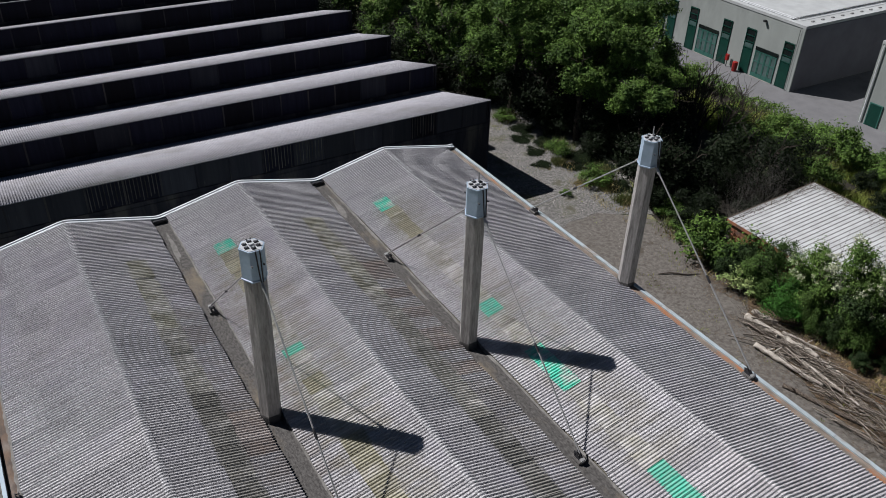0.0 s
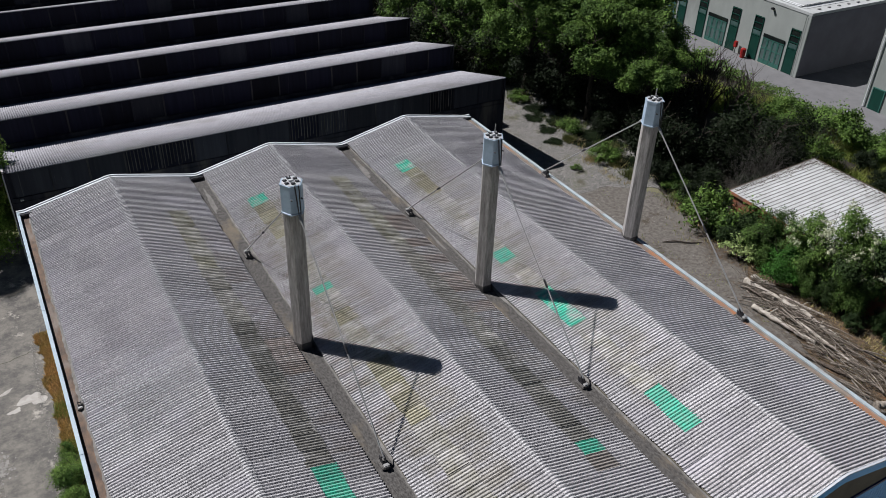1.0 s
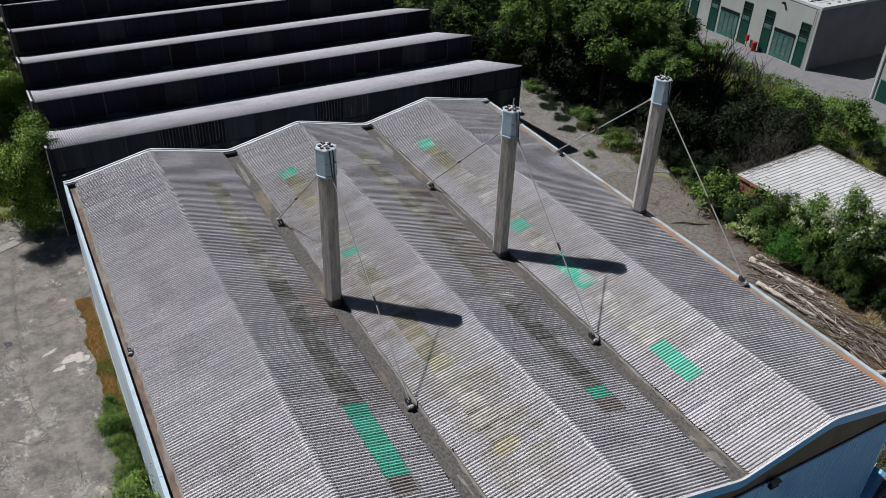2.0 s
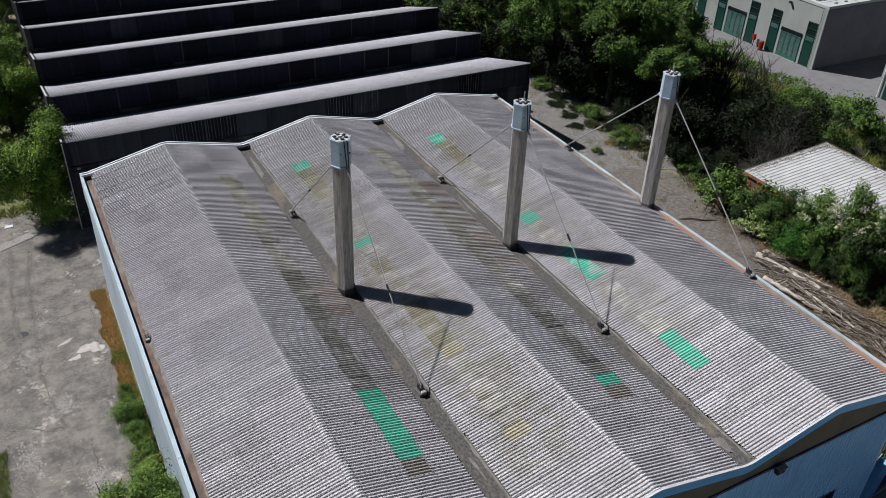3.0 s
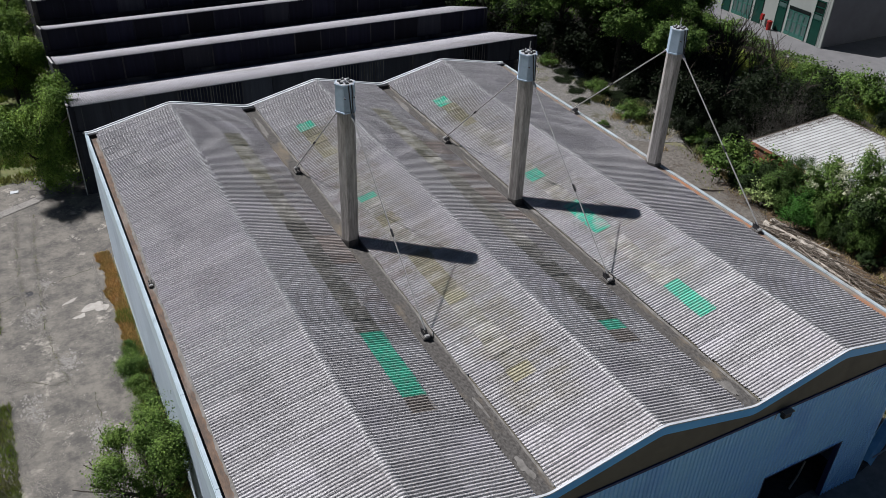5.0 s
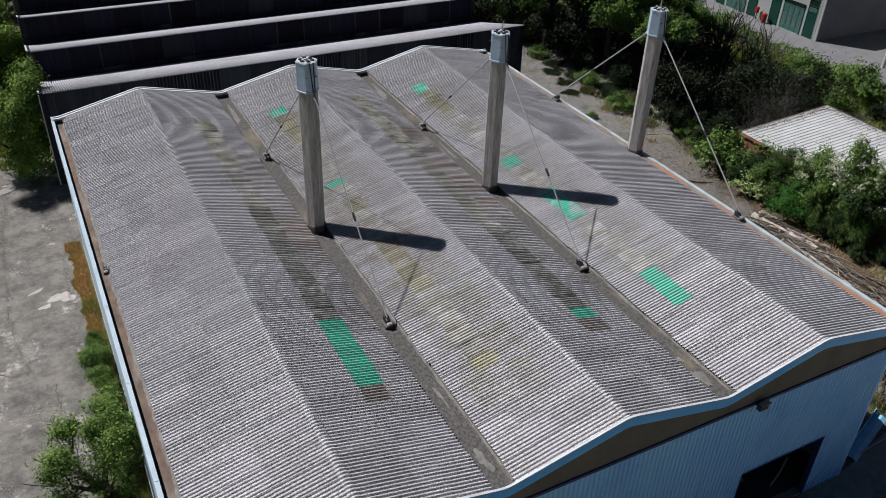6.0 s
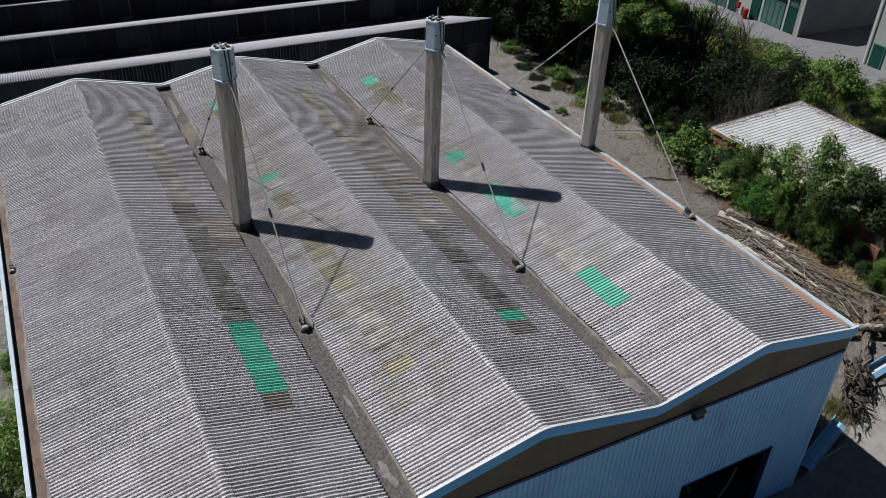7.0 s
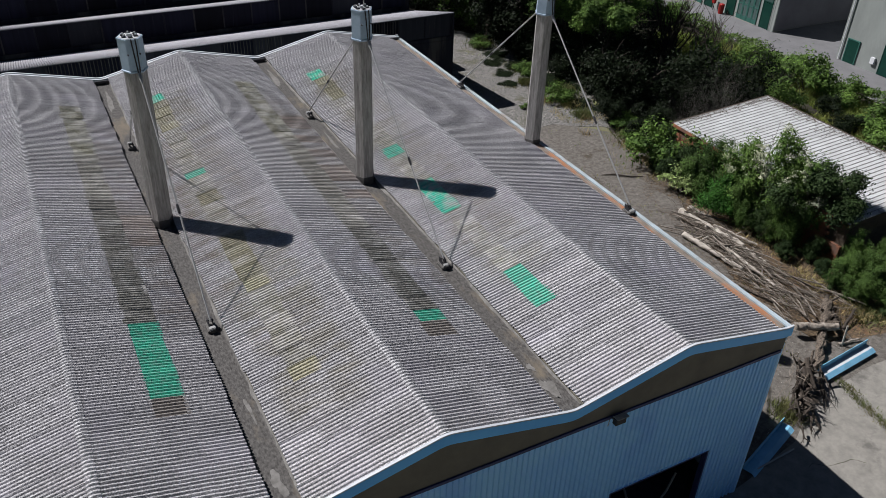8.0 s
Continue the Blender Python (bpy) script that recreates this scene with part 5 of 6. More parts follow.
# ---- the grey units with green doors ----


def unit_window(parent, y0, y1, z1):
    """A tall narrow opening: green panel below, dark louvred panes above."""
    x = 63.2
    w = part("window", block(x - 0.02, x + 0.14, y0, y1, 0.05, z1), "glass_dark", parent, "tall green-framed window")
    part("panel", block(x - 0.05, x - 0.024, y0 + 0.08, y1 - 0.08, 0.08, 2.55), "green_paint", w)
    for ya, yb in ((y0, y0 + 0.075), (y1 - 0.075, y1)):
        part("frame", block(x - 0.07, x - 0.025, ya, yb, 0.05, z1), "green_paint", w)
    for k in range(4):
        z = 2.6 + k * (z1 - 2.68) / 3.05
        part("rail", block(x - 0.065, x - 0.026, y0 + 0.077, y1 - 0.077, z, z + 0.1), "green_paint", w)
    part("pane", block(x - 0.04, x - 0.023, y0 + 0.08, y1 - 0.08, 2.71, 3.15), "glass_green", w)


def unit_door(parent, y0, y1, z1):
    x = 63.2
    d = part("door", block(x - 0.02, x + 0.14, y0, y1, 0.05, z1), "glass_dark", parent, "wide green glazed folding door")
    part("lintel", block(x - 0.1, x - 0.024, y0, y1, z1 - 0.35, z1), "glass_dark", d)
    n = 4
    w = (y1 - y0) / n
    for k in range(n):
        a = y0 + k * w
        part("leaf_glass", block(x - 0.045, x - 0.024, a + 0.1, a + w - 0.1, 0.5, z1 - 0.5), "glass_green", d)
        for ya, yb in ((a + 0.012, a + 0.1), (a + w - 0.1, a + w - 0.012)):
            part("stile", block(x - 0.075, x - 0.024, ya, yb, 0.08, z1 - 0.36), "green_light", d)
        for za, zb in ((0.08, 0.48), (z1 - 0.5, z1 - 0.37), (1.6, 1.72)):
            part("rail", block(x - 0.07, x - 0.024, a + 0.102, a + w - 0.102, za, zb), "green_light", d)
    part("threshold", block(x - 0.22, x - 0.03, y0, y1, 0.032, 0.07), "worn", d)


def unit_building(y0, y1, height, label):
    u = thing("unit_building", label, "building", "grey units")
    x = 63.2
    part("wall", block(x, x + 34, y0, y1, 0, height), "render", u)
    part("corner_pilaster", block(x - 0.06, x + 0.3, y0 - 0.05, y0 + 0.3, 0, height), "render", u)
    part("roof", block(x + 0.5, x + 33.5, y0 + 0.5, y1 - 0.5, height + 0.01, height + 0.12), "roof_light", u, "pale flat roof")
    for a in ((x - 0.05, x + 0.45, y0 - 0.05, y1), (x + 33.5, x + 34.05, y0 - 0.05, y1), (x + 0.46, x + 33.49, y0 - 0.05, y0 + 0.45), (x + 0.46, x + 33.49, y1 - 0.45, y1)):
        part("parapet", block(*a, height + 0.005, height + 0.28), "roof_light", u)
    return u


def units():
    north = unit_building(26.1, 75, 6.35, "grey rendered industrial unit with tall green windows and doors")
    for base in (26.75, 34.65, 42.55, 50.45):
        unit_window(north, base, base + 1.2, 4.65)
        unit_door(north, base + 1.6, base + 4.35, 3.15)
        unit_window(north, base + 4.75, base + 5.95, 4.65)
    for k in range(18):
        part("roof_vent", block(65.2 + k * 1.5, 65.6 + k * 1.5, 27.0, 27.22, 6.48, 6.58, soft=0.03), "steel", north)
    part("roof_edge_strip", block(64.0, 96.5, 28.4, 28.55, 6.48, 6.6), "steel", north)
    for y, z in ((27.9, 6.62), (28.0, 6.8)):
        part("roof_rail", tube([(64.4, y, z), (96.5, y, z)], 0.035, 5), "white_paint", north, "thin white rail on the roof edge")
    for x, z in ((63.75, 6.72), (64.2, 6.72)):
        part("roof_rail", tube([(x, 28.0, z), (x, 74.5, z)], 0.035, 5), "white_paint", north, "thin white rail on the roof edge")
    # Added sheet over the side wall, coloured for the shade it lies in.
    part("side_cladding", block(63.3, 97.0, 26.02, 26.09, 0.1, 6.3), "side_shade", north, "added grey sheet that holds the side wall's shade")
    part("wall_lamp", block(62.85, 63.19, 30.6, 30.85, 5.75, 5.95, soft=0.03), "dark_steel", north)
    part("downpipe", tube([(63.05, 26.55, 0.05), (63.05, 26.55, 6.3)], 0.05, 6), "render", north)
    south = unit_building(-30, 18.3, 7.4, "grey rendered industrial unit with a small green door")
    d = part("door", block(63.12, 63.19, 16.38, 17.48, 0.05, 2.08), "green_paint", south, "plain green door")
    for a in ((16.28, 16.375, 0.04, 2.18), (17.485, 17.58, 0.04, 2.18)):
        part("frame", block(63.1, 63.19, a[0], a[1], a[2], a[3]), "green_light", d)
    part("head", block(63.1, 63.19, 16.38, 17.48, 2.085, 2.18), "green_light", d)
    part("downpipe", tube([(63.08, 18.0, 0.05), (63.08, 18.0, 7.3)], 0.06, 6), "white_paint", south)
    part("meter_box", block(63.0, 63.19, 14.35, 14.8, 0.75, 1.35, soft=0.03), "white_paint", south, "white meter box")
    unit_window(south, 12.4, 13.9, 4.4)
    unit_door(south, 8.2, 12.0, 3.2)
    b = thing("litter_bin", "red plastic bin against the grey wall", "bin", at=(62.6, 32.75, 0.03))
    part("bin_body", turned([(0.26, 0), (0.3, 0.75), (0.3, 0.8)], 10), "red", b)
    part("bin_lid", turned([(0.31, 0.803), (0.3, 0.95), (0.12, 1.05)], 10), "red", b)
    e = thing("hose_cabinet", "red fire hose cabinet on a dark post", "cabinet", at=(62.75, 34.1, 0.03))
    part("post", tube([(0.1, 0, 0), (0.1, 0, 0.7)], 0.05, 6), "dark_steel", e)
    part("box", block(-0.1, 0.2, -0.2, 0.2, 0.7, 1.35, soft=0.04), "red", e)


units()

# ---- logs, brushwood and scrap ----


def log(p, q, r0, r1, seed, material="dead_wood_pale", label="bare bleached log lying on the ground", stubs=2):
    rng = np.random.default_rng(seed)
    t = thing("log", label, "log", "felled logs")
    p, q = Vector(p), Vector(q)
    pts = [p.lerp(q, i / 12) + Vector((rng.normal() * 0.16 * r0, rng.normal() * 0.16 * r0, rng.normal() * 0.08 * r0)) for i in range(13)]
    fine = [pts[i // 3].lerp(pts[min(12, i // 3 + 1)], i % 3 / 3) for i in range(37)]
    bm = tube(fine, [(r0 + (r1 - r0) * i / 36) * rng.uniform(0.94, 1.06) for i in range(37)], 16)
    d = (q - p).normalized()
    for v in bm.verts:
        # furrows that run along the wood
        across = v.co - d * (v.co.dot(d) * 0.8)
        v.co += noise.noise_vector(v.co * 0.55 / r0) * r0 * 0.3 + noise.noise_vector(across * 3.2 / r0) * r0 * (0.34 if material == "bark_brown" else 0.2)
    for f in bm.faces:
        f.smooth = len(f.verts) == 4 and material != "bark_brown"
    part("stem", bm, material, t)
    for _ in range(stubs):
        a = pts[rng.integers(2, 11)]
        part("stub", tube([a, a + Vector((rng.normal() * 0.35, rng.normal() * 0.35, 0.3))], [r1 * 0.6, r1 * 0.35], 6), material, t)
    return t


def brushwood():
    log((30.4, 2.3, 0.3), (31.0, -2.4, 0.32), 0.2, 0.15, 1)
    log((31.3, 2.5, 0.2), (31.6, 0.9, 0.25), 0.15, 0.13, 2)
    log((31.0, -2.5, 0.25), (30.9, -4.6, 0.3), 0.12, 0.08, 3)
    log((28.8, 0.2, 0.25), (29.25, -4.1, 0.3), 0.17, 0.1, 4)
    log((27.55, -2.9, 0.15), (28.7, -7.0, 0.2), 0.12, 0.08, 10, "bark_brown", "dark barky pole lying at the edge of the heap", 1)
    log((31.2, 0.2, 0.25), (31.9, -2.6, 0.3), 0.09, 0.06, 8)
    log((29.9, -2.2, 0.4), (29.5, -6.2, 0.45), 0.08, 0.05, 9)
    log((27.5, -9.3, 0.62), (29.5, -10.3, 0.66), 0.2, 0.17, 5, "dead_wood", "broken grey log lying across a trunk")
    log((31.0, -8.5, 0.36), (26.6, -11.7, 0.26), 0.27, 0.17, 6, "bark_brown", "thick brown felled trunk with furrowed bark", 4)
    log((29.6, -10.4, 0.3), (31.5, -8.0, 0.35), 0.13, 0.1, 7, "bark", "dark broken branch on the ground")
    log((30.2, -10.2, 0.15), (31.6, -9.6, 0.5), 0.09, 0.06, 12, "bark", "dark broken branch on the ground", 1)
    log((29.0, -10.9, 0.12), (30.4, -11.1, 0.16), 0.07, 0.04, 13, "dead_wood", "thin grey branch lying on the ground", 2)
    rng = np.random.default_rng(81)
    bm = bmesh.new()
    for _ in range(330):
        u = rng.uniform(0, 1)
        c = Vector((30.5, 1.5, 0)).lerp(Vector((29.7, -8.6, 0)), u) + Vector((rng.normal() * (0.45 + 0.6 * u), rng.normal() * 0.6, 0))
        a = -1.35 + rng.normal() * 0.32
        ln = rng.uniform(0.6, 1.7) * float(rng.choice([0.7, 1.0, 2.0]))
        d = Vector((math.cos(a), math.sin(a), rng.normal() * 0.12))
        z = 0.06 + rng.uniform(0, 0.6) * (1 - abs(u - 0.5))
        c.z = z
        r = rng.uniform(0.008, 0.026) * (1 + 0.5 * ln)
        tube([c - d * ln / 2, c + Vector((rng.normal() * 0.06, rng.normal() * 0.06, 0.05)), c + d * ln / 2], [r, r * 0.9, r * 0.5], 4, bm)
    tagged(part("brushwood", bm, "dead_wood"), "heap of dry cut branches beside the warehouse", "branches", kind="stuff")
    bm = bmesh.new()
    for _ in range(1500):
        u = rng.uniform(0, 1.1)
        c = Vector((30.6, 2.0, 0)).lerp(Vector((29.9, -8.6, 0)), u) + Vector((rng.normal() * (0.5 + 0.8 * u), rng.normal() * 0.7, rng.uniform(0.05, 0.5)))
        a = -1.3 + rng.normal() * 0.8
        ln = rng.uniform(0.3, 1.2)
        d = Vector((math.cos(a), math.sin(a), rng.normal() * 0.3))
        r = rng.uniform(0.005, 0.012)
        tube([c - d * ln / 2, c + Vector((rng.normal() * 0.08, rng.normal() * 0.08, 0.06)), c + d * ln / 2], [r, r * 0.9, r * 0.5], 3, bm)
    tagged(part("brushwood", bm, "bark_brown"), "thin grey and brown twigs among the cut branches", "branches", kind="stuff")
    # the upturned root mass
    r = thing("root_stump", "dark tangled root mass of a felled tree", "stump")
    tips = []
    rng = np.random.default_rng(82)
    crown, foot = Vector((25.75, -11.75, 0.75)), Vector((23.05, -13.75, 0.3))
    # thick twisted roots bundled along the fallen stump
    for i in range(11):
        pts = []
        for k in range(8):
            p = crown.lerp(foot, k / 7) + Vector(rng.normal(size=3)) * 0.2
            pts.append(Vector((p.x, p.y, max(0.08, p.z + rng.uniform(-0.2, 0.35)))))
        r0 = rng.uniform(0.06, 0.13)
        bm = tube(pts, [r0 * rng.uniform(0.75, 1.2) * (1 - 0.07 * k) for k in range(8)], 7)
        for v in bm.verts:
            v.co += noise.noise_vector(v.co * 7) * 0.04
        part("root", bm, "bark" if i % 4 else "bark_brown", r)
    # the tangle that leaves them on all sides
    for i in range(46):
        a, bm = rng.uniform(0, 6.28), bmesh.new()
        at = crown.lerp(foot, rng.uniform(0, 1) ** 0.8) + Vector((rng.normal() * 0.22, rng.normal() * 0.25, rng.uniform(-0.25, 0.5)))
        branch_tubes(rng, bm, at, (math.cos(a) * 0.6 - 0.3, math.sin(a) * 0.6 - 0.45, rng.uniform(-0.6, 0.3)), rng.uniform(0.35, 0.65), rng.uniform(0.03, 0.07), 1 if i % 3 else 2, tips, 0.7, 3, 5)
        part("root", bm, "bark" if i % 5 else "bark_brown", r)
    # thin roots that hang down beside the gutter length
    for i in range(7):
        bm = bmesh.new()
        branch_tubes(rng, bm, (26.1 - 0.12 * i, -12.1 - 0.1 * i, 0.75), (-0.35 + rng.normal() * 0.2, -0.8, -0.4 + rng.normal() * 0.1), 1.1, 0.04, 1, tips, 0.4, 3, 4)
        part("root", bm, "bark", r)
    # one long forked root
    bm = bmesh.new()
    tube([(24.1, -13.1, 0.55), (23.85, -13.8, 0.4), (23.6, -14.3, 0.22)], [0.085, 0.07, 0.055], 6, bm)
    branch_tubes(rng, bm, (23.6, -14.3, 0.22), (-0.3, -0.8, -0.15), 0.6, 0.05, 1, tips, 0.55, 4, 5)
    part("root", bm, "bark", r)
    # pale dry ones on top
    for i in range(13):
        u, bm = rng.uniform(0, 1), bmesh.new()
        branch_tubes(rng, bm, Vector((25.6, -10.95, 1.1)).lerp(Vector((23.4, -12.9, 0.6)), u) + Vector((rng.normal() * 0.15, rng.normal() * 0.15, rng.uniform(0, 0.3))), (-0.5 + rng.normal() * 0.3, -0.5 + rng.normal() * 0.3, rng.uniform(-0.6, 0.2)), rng.uniform(0.5, 0.8), 0.024, 1, tips, 0.5, 2, 4)
        part("dry_root", bm, "dead_wood", r)


def channel(p, q, width, lift, label):
    """A folded blue metal channel lying on the ground."""
    p, q = Vector(p), Vector(q)
    d = (q - p).normalized()
    s = d.cross(Vector((0, 0, 1))).normalized()
    c = thing("metal_channel", label, "scrap metal", "blue scrap metal")

    def plank(o0, o1, z0, z1, z2, z3):
        bm = bmesh.new()
        hexa(bm, [p + s * o0 + Vector((0, 0, z0)), p + s * o1 + Vector((0, 0, z1)), q + s * o1 + Vector((0, 0, z1)), q + s * o0 + Vector((0, 0, z0)),
                  p + s * o0 + Vector((0, 0, z2)), p + s * o1 + Vector((0, 0, z3)), q + s * o1 + Vector((0, 0, z3)), q + s * o0 + Vector((0, 0, z2))])
        return bm
    part("bed", plank(-width / 2, width / 2, lift, lift, lift + 0.02, lift + 0.02), "coping_white" if lift > 0.2 else "blue_sheet", c)
    part("flange", plank(-width / 2 - 0.03, -width / 2 - 0.002, lift, lift, lift + 0.3, lift + 0.3), "blue_sheet", c)
    part("flange", plank(width / 2 + 0.002, width / 2 + 0.22, lift + 0.02, lift - 0.12, lift + 0.04, lift - 0.1), "blue_sheet", c)


def scrap():
    channel((26.25, -12.2, 0.0), (30.1, -11.8, 0.0), 0.34, 0.3, "bent length of blue and white metal gutter on the ground")
    channel((18.85, -14.95, 0.0), (22.4, -13.75, 0.0), 0.34, 0.12, "blue metal gutter length lying by the wall")
    tagged(part("loose_pipe", tube([(19.0, -15.05, 0.08), (21.6, -14.9, 0.08)], 0.04, 6), "steel"), "thin grey pipe on the concrete", "pipe")
    tagged(part("wooden_stake", tube([(29.2, -11.0, 0.0), (29.25, -10.9, 1.2)], 0.05, 5), "dead_wood_pale"), "pale wooden stake stuck in the ground", "stake")


tagged(part("litter_bed", slab([(30.6, 2.6), (33.5, 4.5), (37, 0), (37, -9), (34, -11.5), (28.5, -10.5), (28.2, -6), (29.4, -1)], -0.02, 0.031, 0.7, 0.4, 17), "litter"), "dry leaf litter under the cut branches", "ground", kind="structure")
brushwood()
scrap()


def fallen_leaves(label, n, line, width, seed):
    """Dead leaves and bits of twig strewn along a line on the ground."""
    rng = np.random.default_rng(seed)
    u = rng.uniform(0, len(line) - 1.001, n)
    i = u.astype(int)
    a, b = np.array(line)[i], np.array(line)[i + 1]
    p = a + (b - a) * (u - i)[:, None] + rng.normal(size=(n, 2)) * width
    keep = np.array([noise.noise(Vector((q[0] * 0.7, q[1] * 0.7, seed))) > -0.1 for q in p])
    p = p[keep]
    v, f = leaf_cloud(np.concatenate([p, np.full((len(p), 1), 0.05)], 1), 0.07, rng, up=2.0, narrow=0.4)
    tagged(raw_mesh("fallen_leaves", v, f, "litter"), label, "leaves", kind="stuff")


fallen_leaves("brown dead leaves along the edge of the shrubs", 9000, [(34.0, 13.0), (32.6, 8.0), (31.6, 5.0), (31.0, 2.0)], 0.8, 401)
fallen_leaves("brown dead leaves and twigs on the earth path", 2600, [(29.0, 14.0), (27.0, 4.5), (27.5, -2.0), (27.0, -9.0)], 2.0, 402)
fallen_leaves("brown dead leaves round the cut branches", 8000, [(30.0, 1.0), (30.2, -5.0), (29.8, -10.0)], 1.3, 403)
tagged(part("fallen_branch", tube([(29.0, 8.5, 0.08), (29.8, 8.2, 0.12), (30.7, 7.5, 0.09), (31.5, 7.2, 0.07)], [0.03, 0.05, 0.045, 0.02], 6), "bark"), "thin dark fallen branch across the earth path", "branch")

# marks on the concrete yard


def spill(cx, cy, rx, ry, seed, turn=0.0, base=0.0, label="pale dried mortar spill on the concrete yard"):
    """A thin pale pool of dried mortar with a wandering edge."""
    rng = np.random.default_rng(seed)
    ph = rng.uniform(0, 6.28, 4)
    bm = bmesh.new()
    top, low = [], []
    for i in range(40):
        a = 2 * math.pi * i / 40
        k = 1 + 0.25 * math.sin(2 * a + ph[0]) + 0.2 * math.sin(3 * a + ph[1]) + 0.12 * math.sin(5 * a + ph[2]) + 0.07 * math.sin(9 * a + ph[3])
        x, y = rx * k * math.cos(a), ry * k * math.sin(a)
        p = (cx + x * math.cos(turn) - y * math.sin(turn), cy + x * math.sin(turn) + y * math.cos(turn))
        top.append(bm.verts.new((*p, base + 0.037)))
        low.append(bm.verts.new((*p, base + 0.028)))
    f = bm.faces.new(top)
    for i in range(40):
        bm.faces.new((top[(i + 1) % 40], top[i], low[i], low[(i + 1) % 40]))
    bmesh.ops.triangulate(bm, faces=[f])
    return tagged(part("mortar_spill", bm, "mortar" if base < 1 else "fillet"), label, "mortar", "mortar spills")


for i, c in enumerate(((-10.8, 12.1, 0.55, 0.5), (-11.7, 11.55, 0.26, 0.2), (-12.0, 13.2, 0.45, 0.1))):
    spill(*c, 90 + i, 0.3 * i)
for i, (v, y, rx, ry) in enumerate(((VALLEY[2], -14.3, 0.16, 0.5), (VALLEY[2] - 0.05, -13.2, 0.08, 0.22), (VALLEY[1], -14.2, 0.15, 0.45), (VALLEY[1] + 0.1, -11.2, 0.06, 0.5), (VALLEY[1], 13.4, 0.14, 1.1), (VALLEY[2], 13.2, 0.15, 1.2), (VALLEY[2] + 0.08, 4.6, 0.07, 0.8))):
    spill(v, y, rx, ry, 60 + i, 0.0, EAVE - 0.128, "pale mortar patch in the roof gutter")


def worn_patch(cx, cy, rx, ry, n, seed):
    """Flaked pale skin of the concrete: many small thin scabs close together."""
    rng = np.random.default_rng(seed)
    bm = bmesh.new()
    for _ in range(n * 4):
        x, y = cx + rng.normal() * rx * 0.5, cy + rng.normal() * ry * 0.5
        k = rng.integers(7, 12)
        r = rng.uniform(0.1, 0.26) ** 2
        z = 0.034 + rng.uniform(0, 0.004)
        ring = [bm.verts.new((x + r * rng.uniform(0.5, 1.4) * math.cos(6.2832 * i / k), y + 1.3 * r * rng.uniform(0.5, 1.4) * math.sin(6.2832 * i / k), z)) for i in range(k)]
        mid = bm.verts.new((x, y, z + 0.006))
        for i in range(k):
            bm.faces.new((ring[i], ring[(i + 1) % k], mid))
    tagged(part("worn_patch", bm, "worn"), "pale flaked patch on the worn concrete yard", "worn patch", "worn patches", "stuff")


for i, c in enumerate(((-12.0, 1.9, 0.6, 1.1, 120), (-11.2, 0.2, 0.5, 0.7, 40), (-12.7, 7.9, 0.5, 0.8, 60), (-13.9, 12.6, 0.7, 0.8, 60), (-13.1, 15.5, 0.5, 0.5, 30), (-14.6, 5.0, 0.5, 1.2, 60))):
    worn_patch(*c, 190 + i)


def rubble(label, places, size, seed):
    """Small broken stones, each with six corners."""
    rng = np.random.default_rng(seed)
    p = np.asarray(places)
    n = len(p)
    s = size * rng.uniform(0.4, 1.5, (n, 1))
    corners = np.array([(1, 0, 0), (0, 1, 0), (-1, 0, 0), (0, -1, 0), (0, 0, 0.4), (0, 0, -0.4)])
    v = np.concatenate([p, np.full((n, 1), 0.04)], 1)[:, None, :] + corners[None] * s[:, None, :] * rng.uniform(0.6, 1.4, (n, 6, 1))
    faces = np.array([(0, 1, 4), (1, 2, 4), (2, 3, 4), (3, 0, 4), (1, 0, 5), (2, 1, 5), (3, 2, 5), (0, 3, 5)])
    f = (np.arange(n)[:, None, None] * 6 + faces[None]).reshape(-1, 3)
    tagged(raw_mesh("rubble", v.reshape(-1, 3), f, "rubble"), label, "rubble", kind="stuff")


def along(line, n, width, seed):
    rng = np.random.default_rng(seed)
    out = []
    for a, b in zip(line, line[1:]):
        k = int(n * math.dist(a, b))
        u = rng.uniform(0, 1, k)
        q = np.array(a)[None] * (1 - u[:, None]) + np.array(b)[None] * u[:, None] + rng.normal(size=(k, 2)) * width
        keep = np.array([noise.noise(Vector((c[0] * 0.9, c[1] * 0.9, seed))) > -0.15 for c in q])
        out.append(q[keep])
    return np.concatenate(out)


SEAMS = [[(-12.9, 24.0), (-13.3, 19.5), (-13.4, 15.5), (-13.5, 11.0), (-13.2, 8.0), (-12.9, 6.0)], [(-14.0, 24.0), (-14.3, 19.0), (-14.3, 15.0), (-14.1, 11.5)]]
rubble("crumbled concrete and grit along the yard seams", np.concatenate([along(s, 420, 0.13, 5 + i) for i, s in enumerate(SEAMS)]), 0.014, 301)
rubble("broken rubble along the edge of the yard", np.concatenate([along([(-15.3, 8.5), (-15.1, 4.5), (-15.0, 1.0), (-14.6, -4.0)], 480, 0.34, 9), along([(-13.6, 3.6), (-12.6, 3.2)], 300, 0.2, 11)]), 0.02, 302)
rubble("grit along the grass at the warehouse wall", along([(-10.25, 17.0), (-10.4, 12.0), (-10.3, 8.0), (-10.6, 5.0)], 200, 0.07, 10), 0.014, 303)
rubble("loose stones on the earth path", in_box(18.5, 33, -14, 17, 2.0, 0.1)(np.random.default_rng(304), 4200), 0.018, 304)
rubble("loose stones of the gravel strip", in_box(18.5, 37, 17, 40, 1.5, -0.2)(np.random.default_rng(305), 16000), 0.032, 305)


def weeds(line, n, seed, width=0.06):
    return lambda rng, k: along(line, n, width, seed)


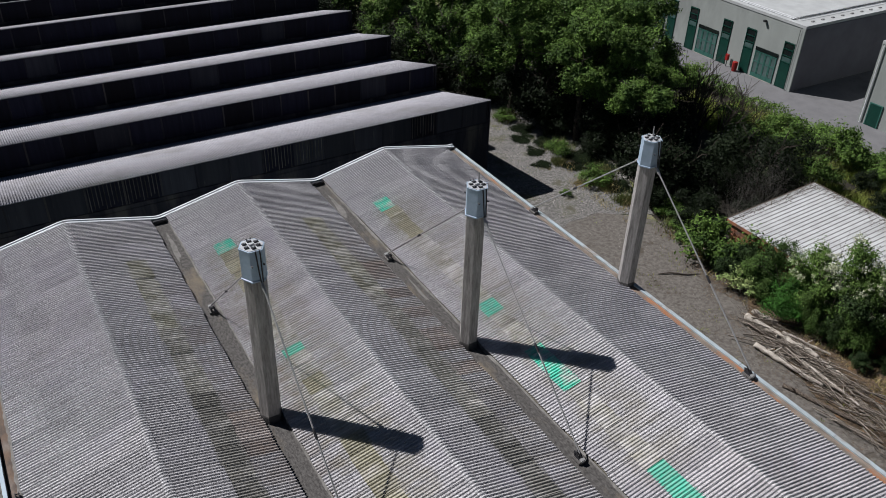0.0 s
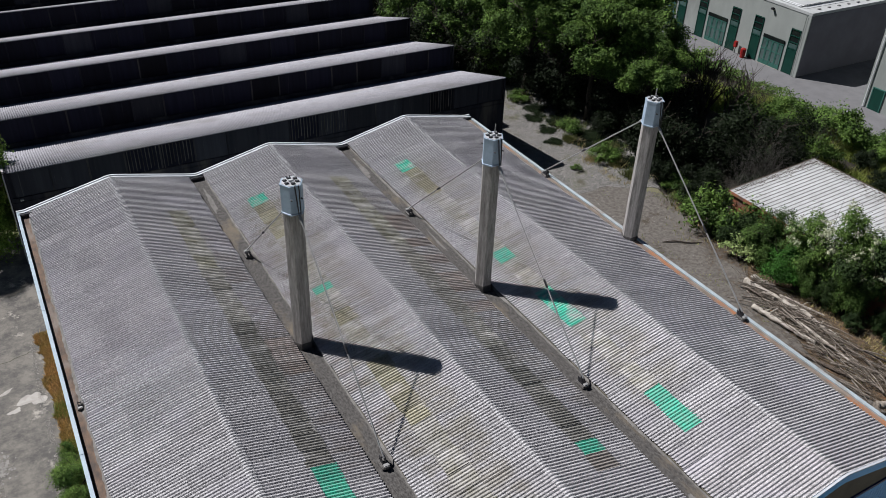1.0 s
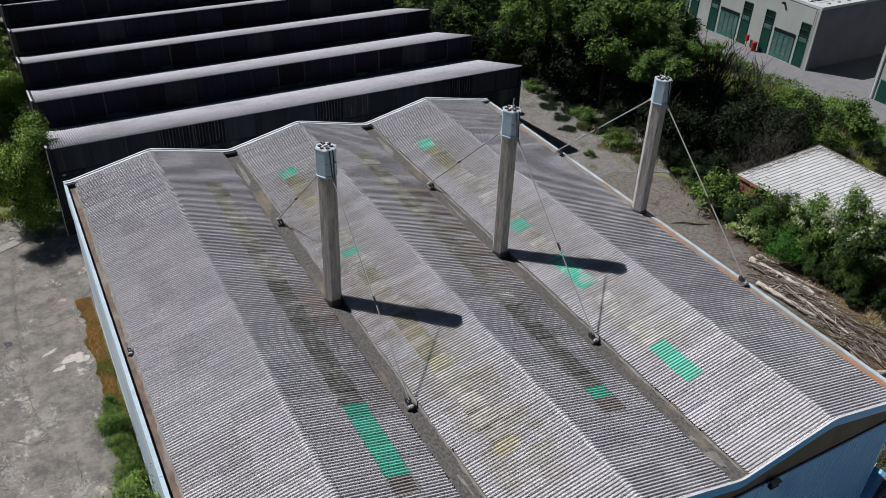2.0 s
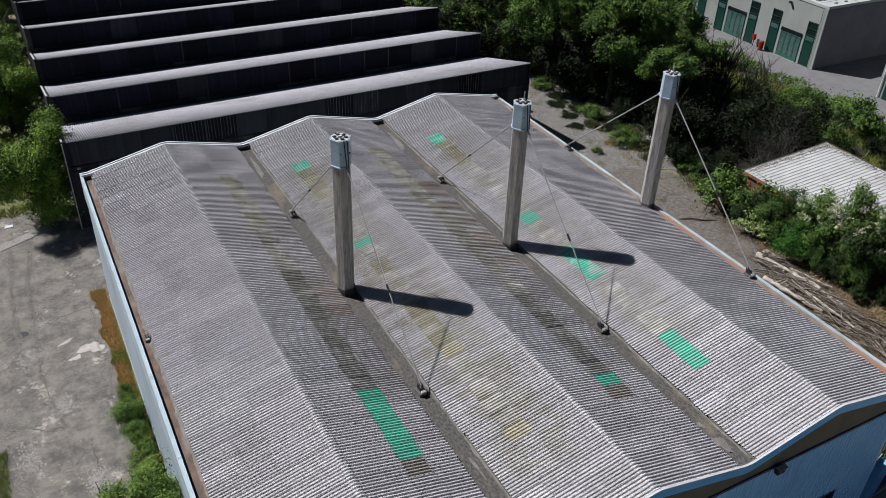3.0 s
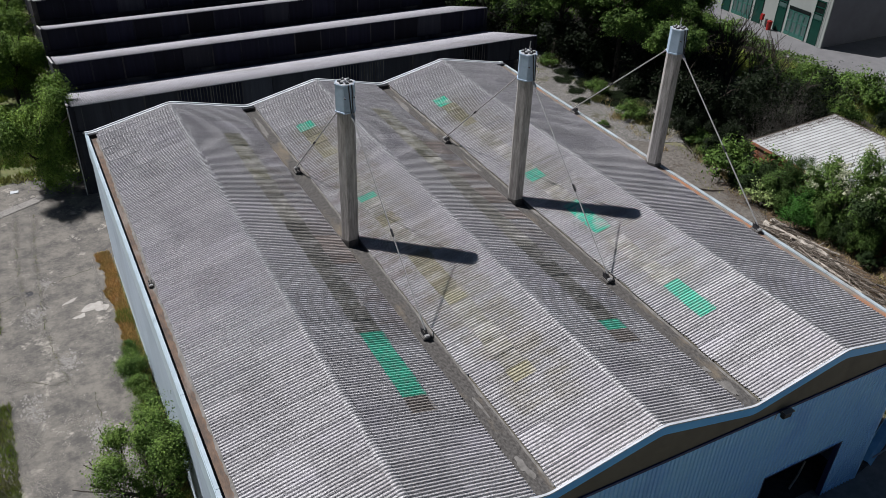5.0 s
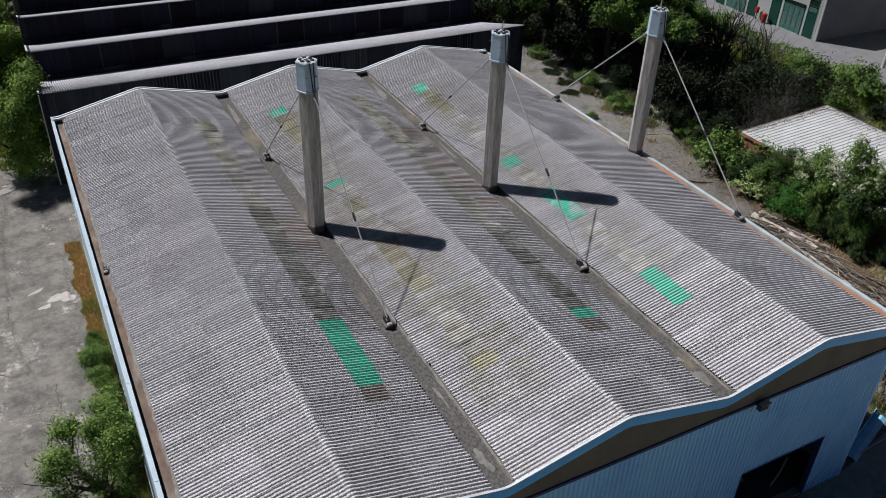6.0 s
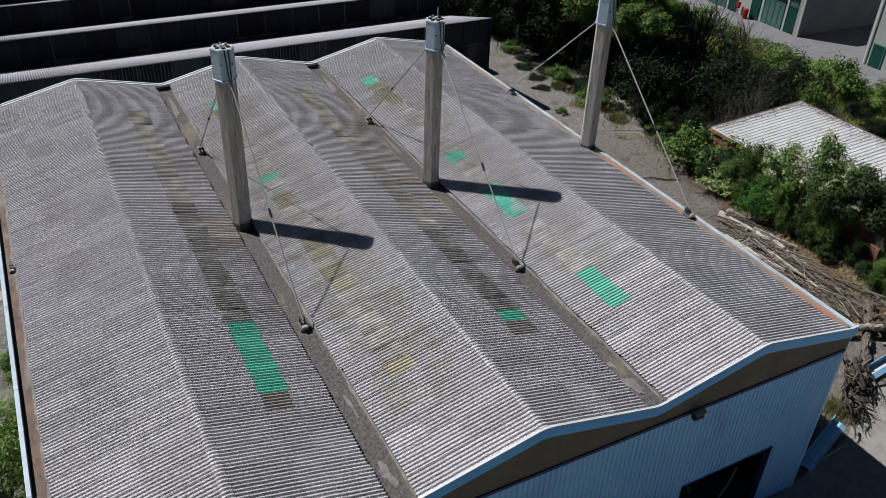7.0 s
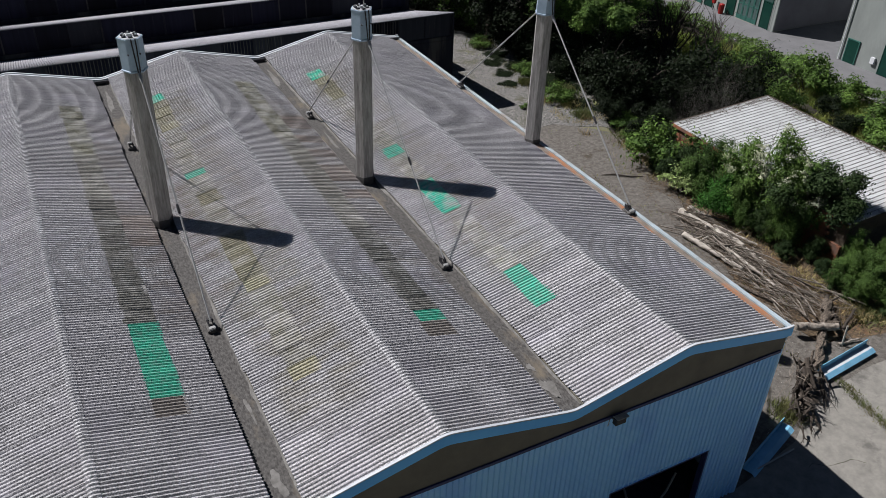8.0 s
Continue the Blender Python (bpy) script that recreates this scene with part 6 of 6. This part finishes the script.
for i, s in enumerate(SEAMS):
    tufts("seam_weeds", "green weeds growing in the yard seam", 0, weeds(s, 20, 20 + i), 0.1, "grass", 310 + i, 0.015)
tufts("seam_weeds", "green weeds growing in the forecourt crack", 0, weeds([(27.0, -12.75), (26.7, -14.0), (26.4, -16.1)], 420, 33, 0.17), 0.13, "weed", 313, 0.02)


def manhole(x, y):
    m = thing("manhole", "broken dark manhole opening in the concrete yard", "manhole", at=(x, y, 0.03))
    part("rim", turned([(0.26, 0.0), (0.3, 0.018), (0.37, 0.012), (0.4, 0.0)], 14), "yard", m)
    part("opening", turned([(0.255, 0.002), (0.25, 0.006), (0.001, 0.006)], 14), "dark_steel", m, "rusted dark cover")


manhole(-14.0, 14.9)
k = thing("edging", "pale worn concrete edging strip across the yard", "edging", kind="structure")
for i in range(4):
    a, b = Vector((-11.3, 26.5, 0)).lerp(Vector((-16.0, 24.2, 0)), i / 4), Vector((-11.3, 26.5, 0)).lerp(Vector((-16.0, 24.2, 0)), (i + 0.97) / 4)
    o = (b - a).normalized().cross(Vector((0, 0, 1))) * 0.36
    bm = bmesh.new()
    hexa(bm, [q + Vector((0, 0, z)) for z in (0.0, 0.06) for q in (a - o, a + o, b + o, b - o)])
    bmesh.ops.recalc_face_normals(bm, faces=list(bm.faces))
    part("edging_stone", bm, "worn", k)
for i, (x, y) in enumerate(((-13.4, 49.5), (-14.6, 33.8), (-13.8, 27.6))):
    bm = bmesh.new()
    hexa(bm, [(-0.5, -0.3, 0.02), (0.45, -0.35, 0.02), (0.5, 0.3, 0.02), (-0.4, 0.35, 0.05), (-0.5, -0.3, 0.06), (0.45, -0.35, 0.12), (0.5, 0.3, 0.08), (-0.4, 0.35, 0.1)])
    ob = tagged(part("board", bm, "coping_white"), "pale scrap board lying in the grass", "board", "scrap boards")
    ob.location, ob.scale = (x, y, 0.02), (0.55, 0.55, 0.55)


def crack(pts, width, seed):
    """A crack in the concrete filled with dark soil."""
    rng = np.random.default_rng(seed)
    bm = bmesh.new()
    rows = []
    for a, b in zip(pts, pts[1:]):
        a, b = Vector((*a, 0)), Vector((*b, 0))
        side = (b - a).normalized().cross(Vector((0, 0, 1)))
        k = max(2, int((b - a).length / 0.25))
        for j in range(k):
            p = a.lerp(b, j / k) + side * rng.normal() * 0.06
            w = width * rng.uniform(0.3, 1.5)
            rows.append((p - side * w, p + side * w))
    vs = [[bm.verts.new((q.x, q.y, 0.036)) for q in r] for r in rows]
    for r, q in zip(vs, vs[1:]):
        bm.faces.new((r[0], r[1], q[1], q[0]))
    bmesh.ops.recalc_face_normals(bm, faces=list(bm.faces))
    for f in bm.faces:
        if f.normal.z < 0:
            f.normal_flip()
    return tagged(part("pavement_crack", bm, "crack_soil"), "dark soil-filled crack across the concrete yard", "crack", "yard cracks", "structure")


crack(SEAMS[0], 0.02, 1)
crack(SEAMS[1], 0.02, 2)
crack([(-16.5, 14.2), (-14.5, 15.0), (-12.5, 15.4), (-10.2, 16.2)], 0.02, 3)
crack([(-16.2, 8.0), (-13.6, 6.4), (-12.4, 6.6)], 0.02, 4)
crack([(-11.9, 5.0), (-11.8, 1.5), (-11.4, -4.0)], 0.018, 5)
crack([(21.4, -15.85), (22.4, -16.2), (23.35, -16.4), (24.1, -16.9)], 0.014, 6)

for i in range(3):
    roof_vault(i)
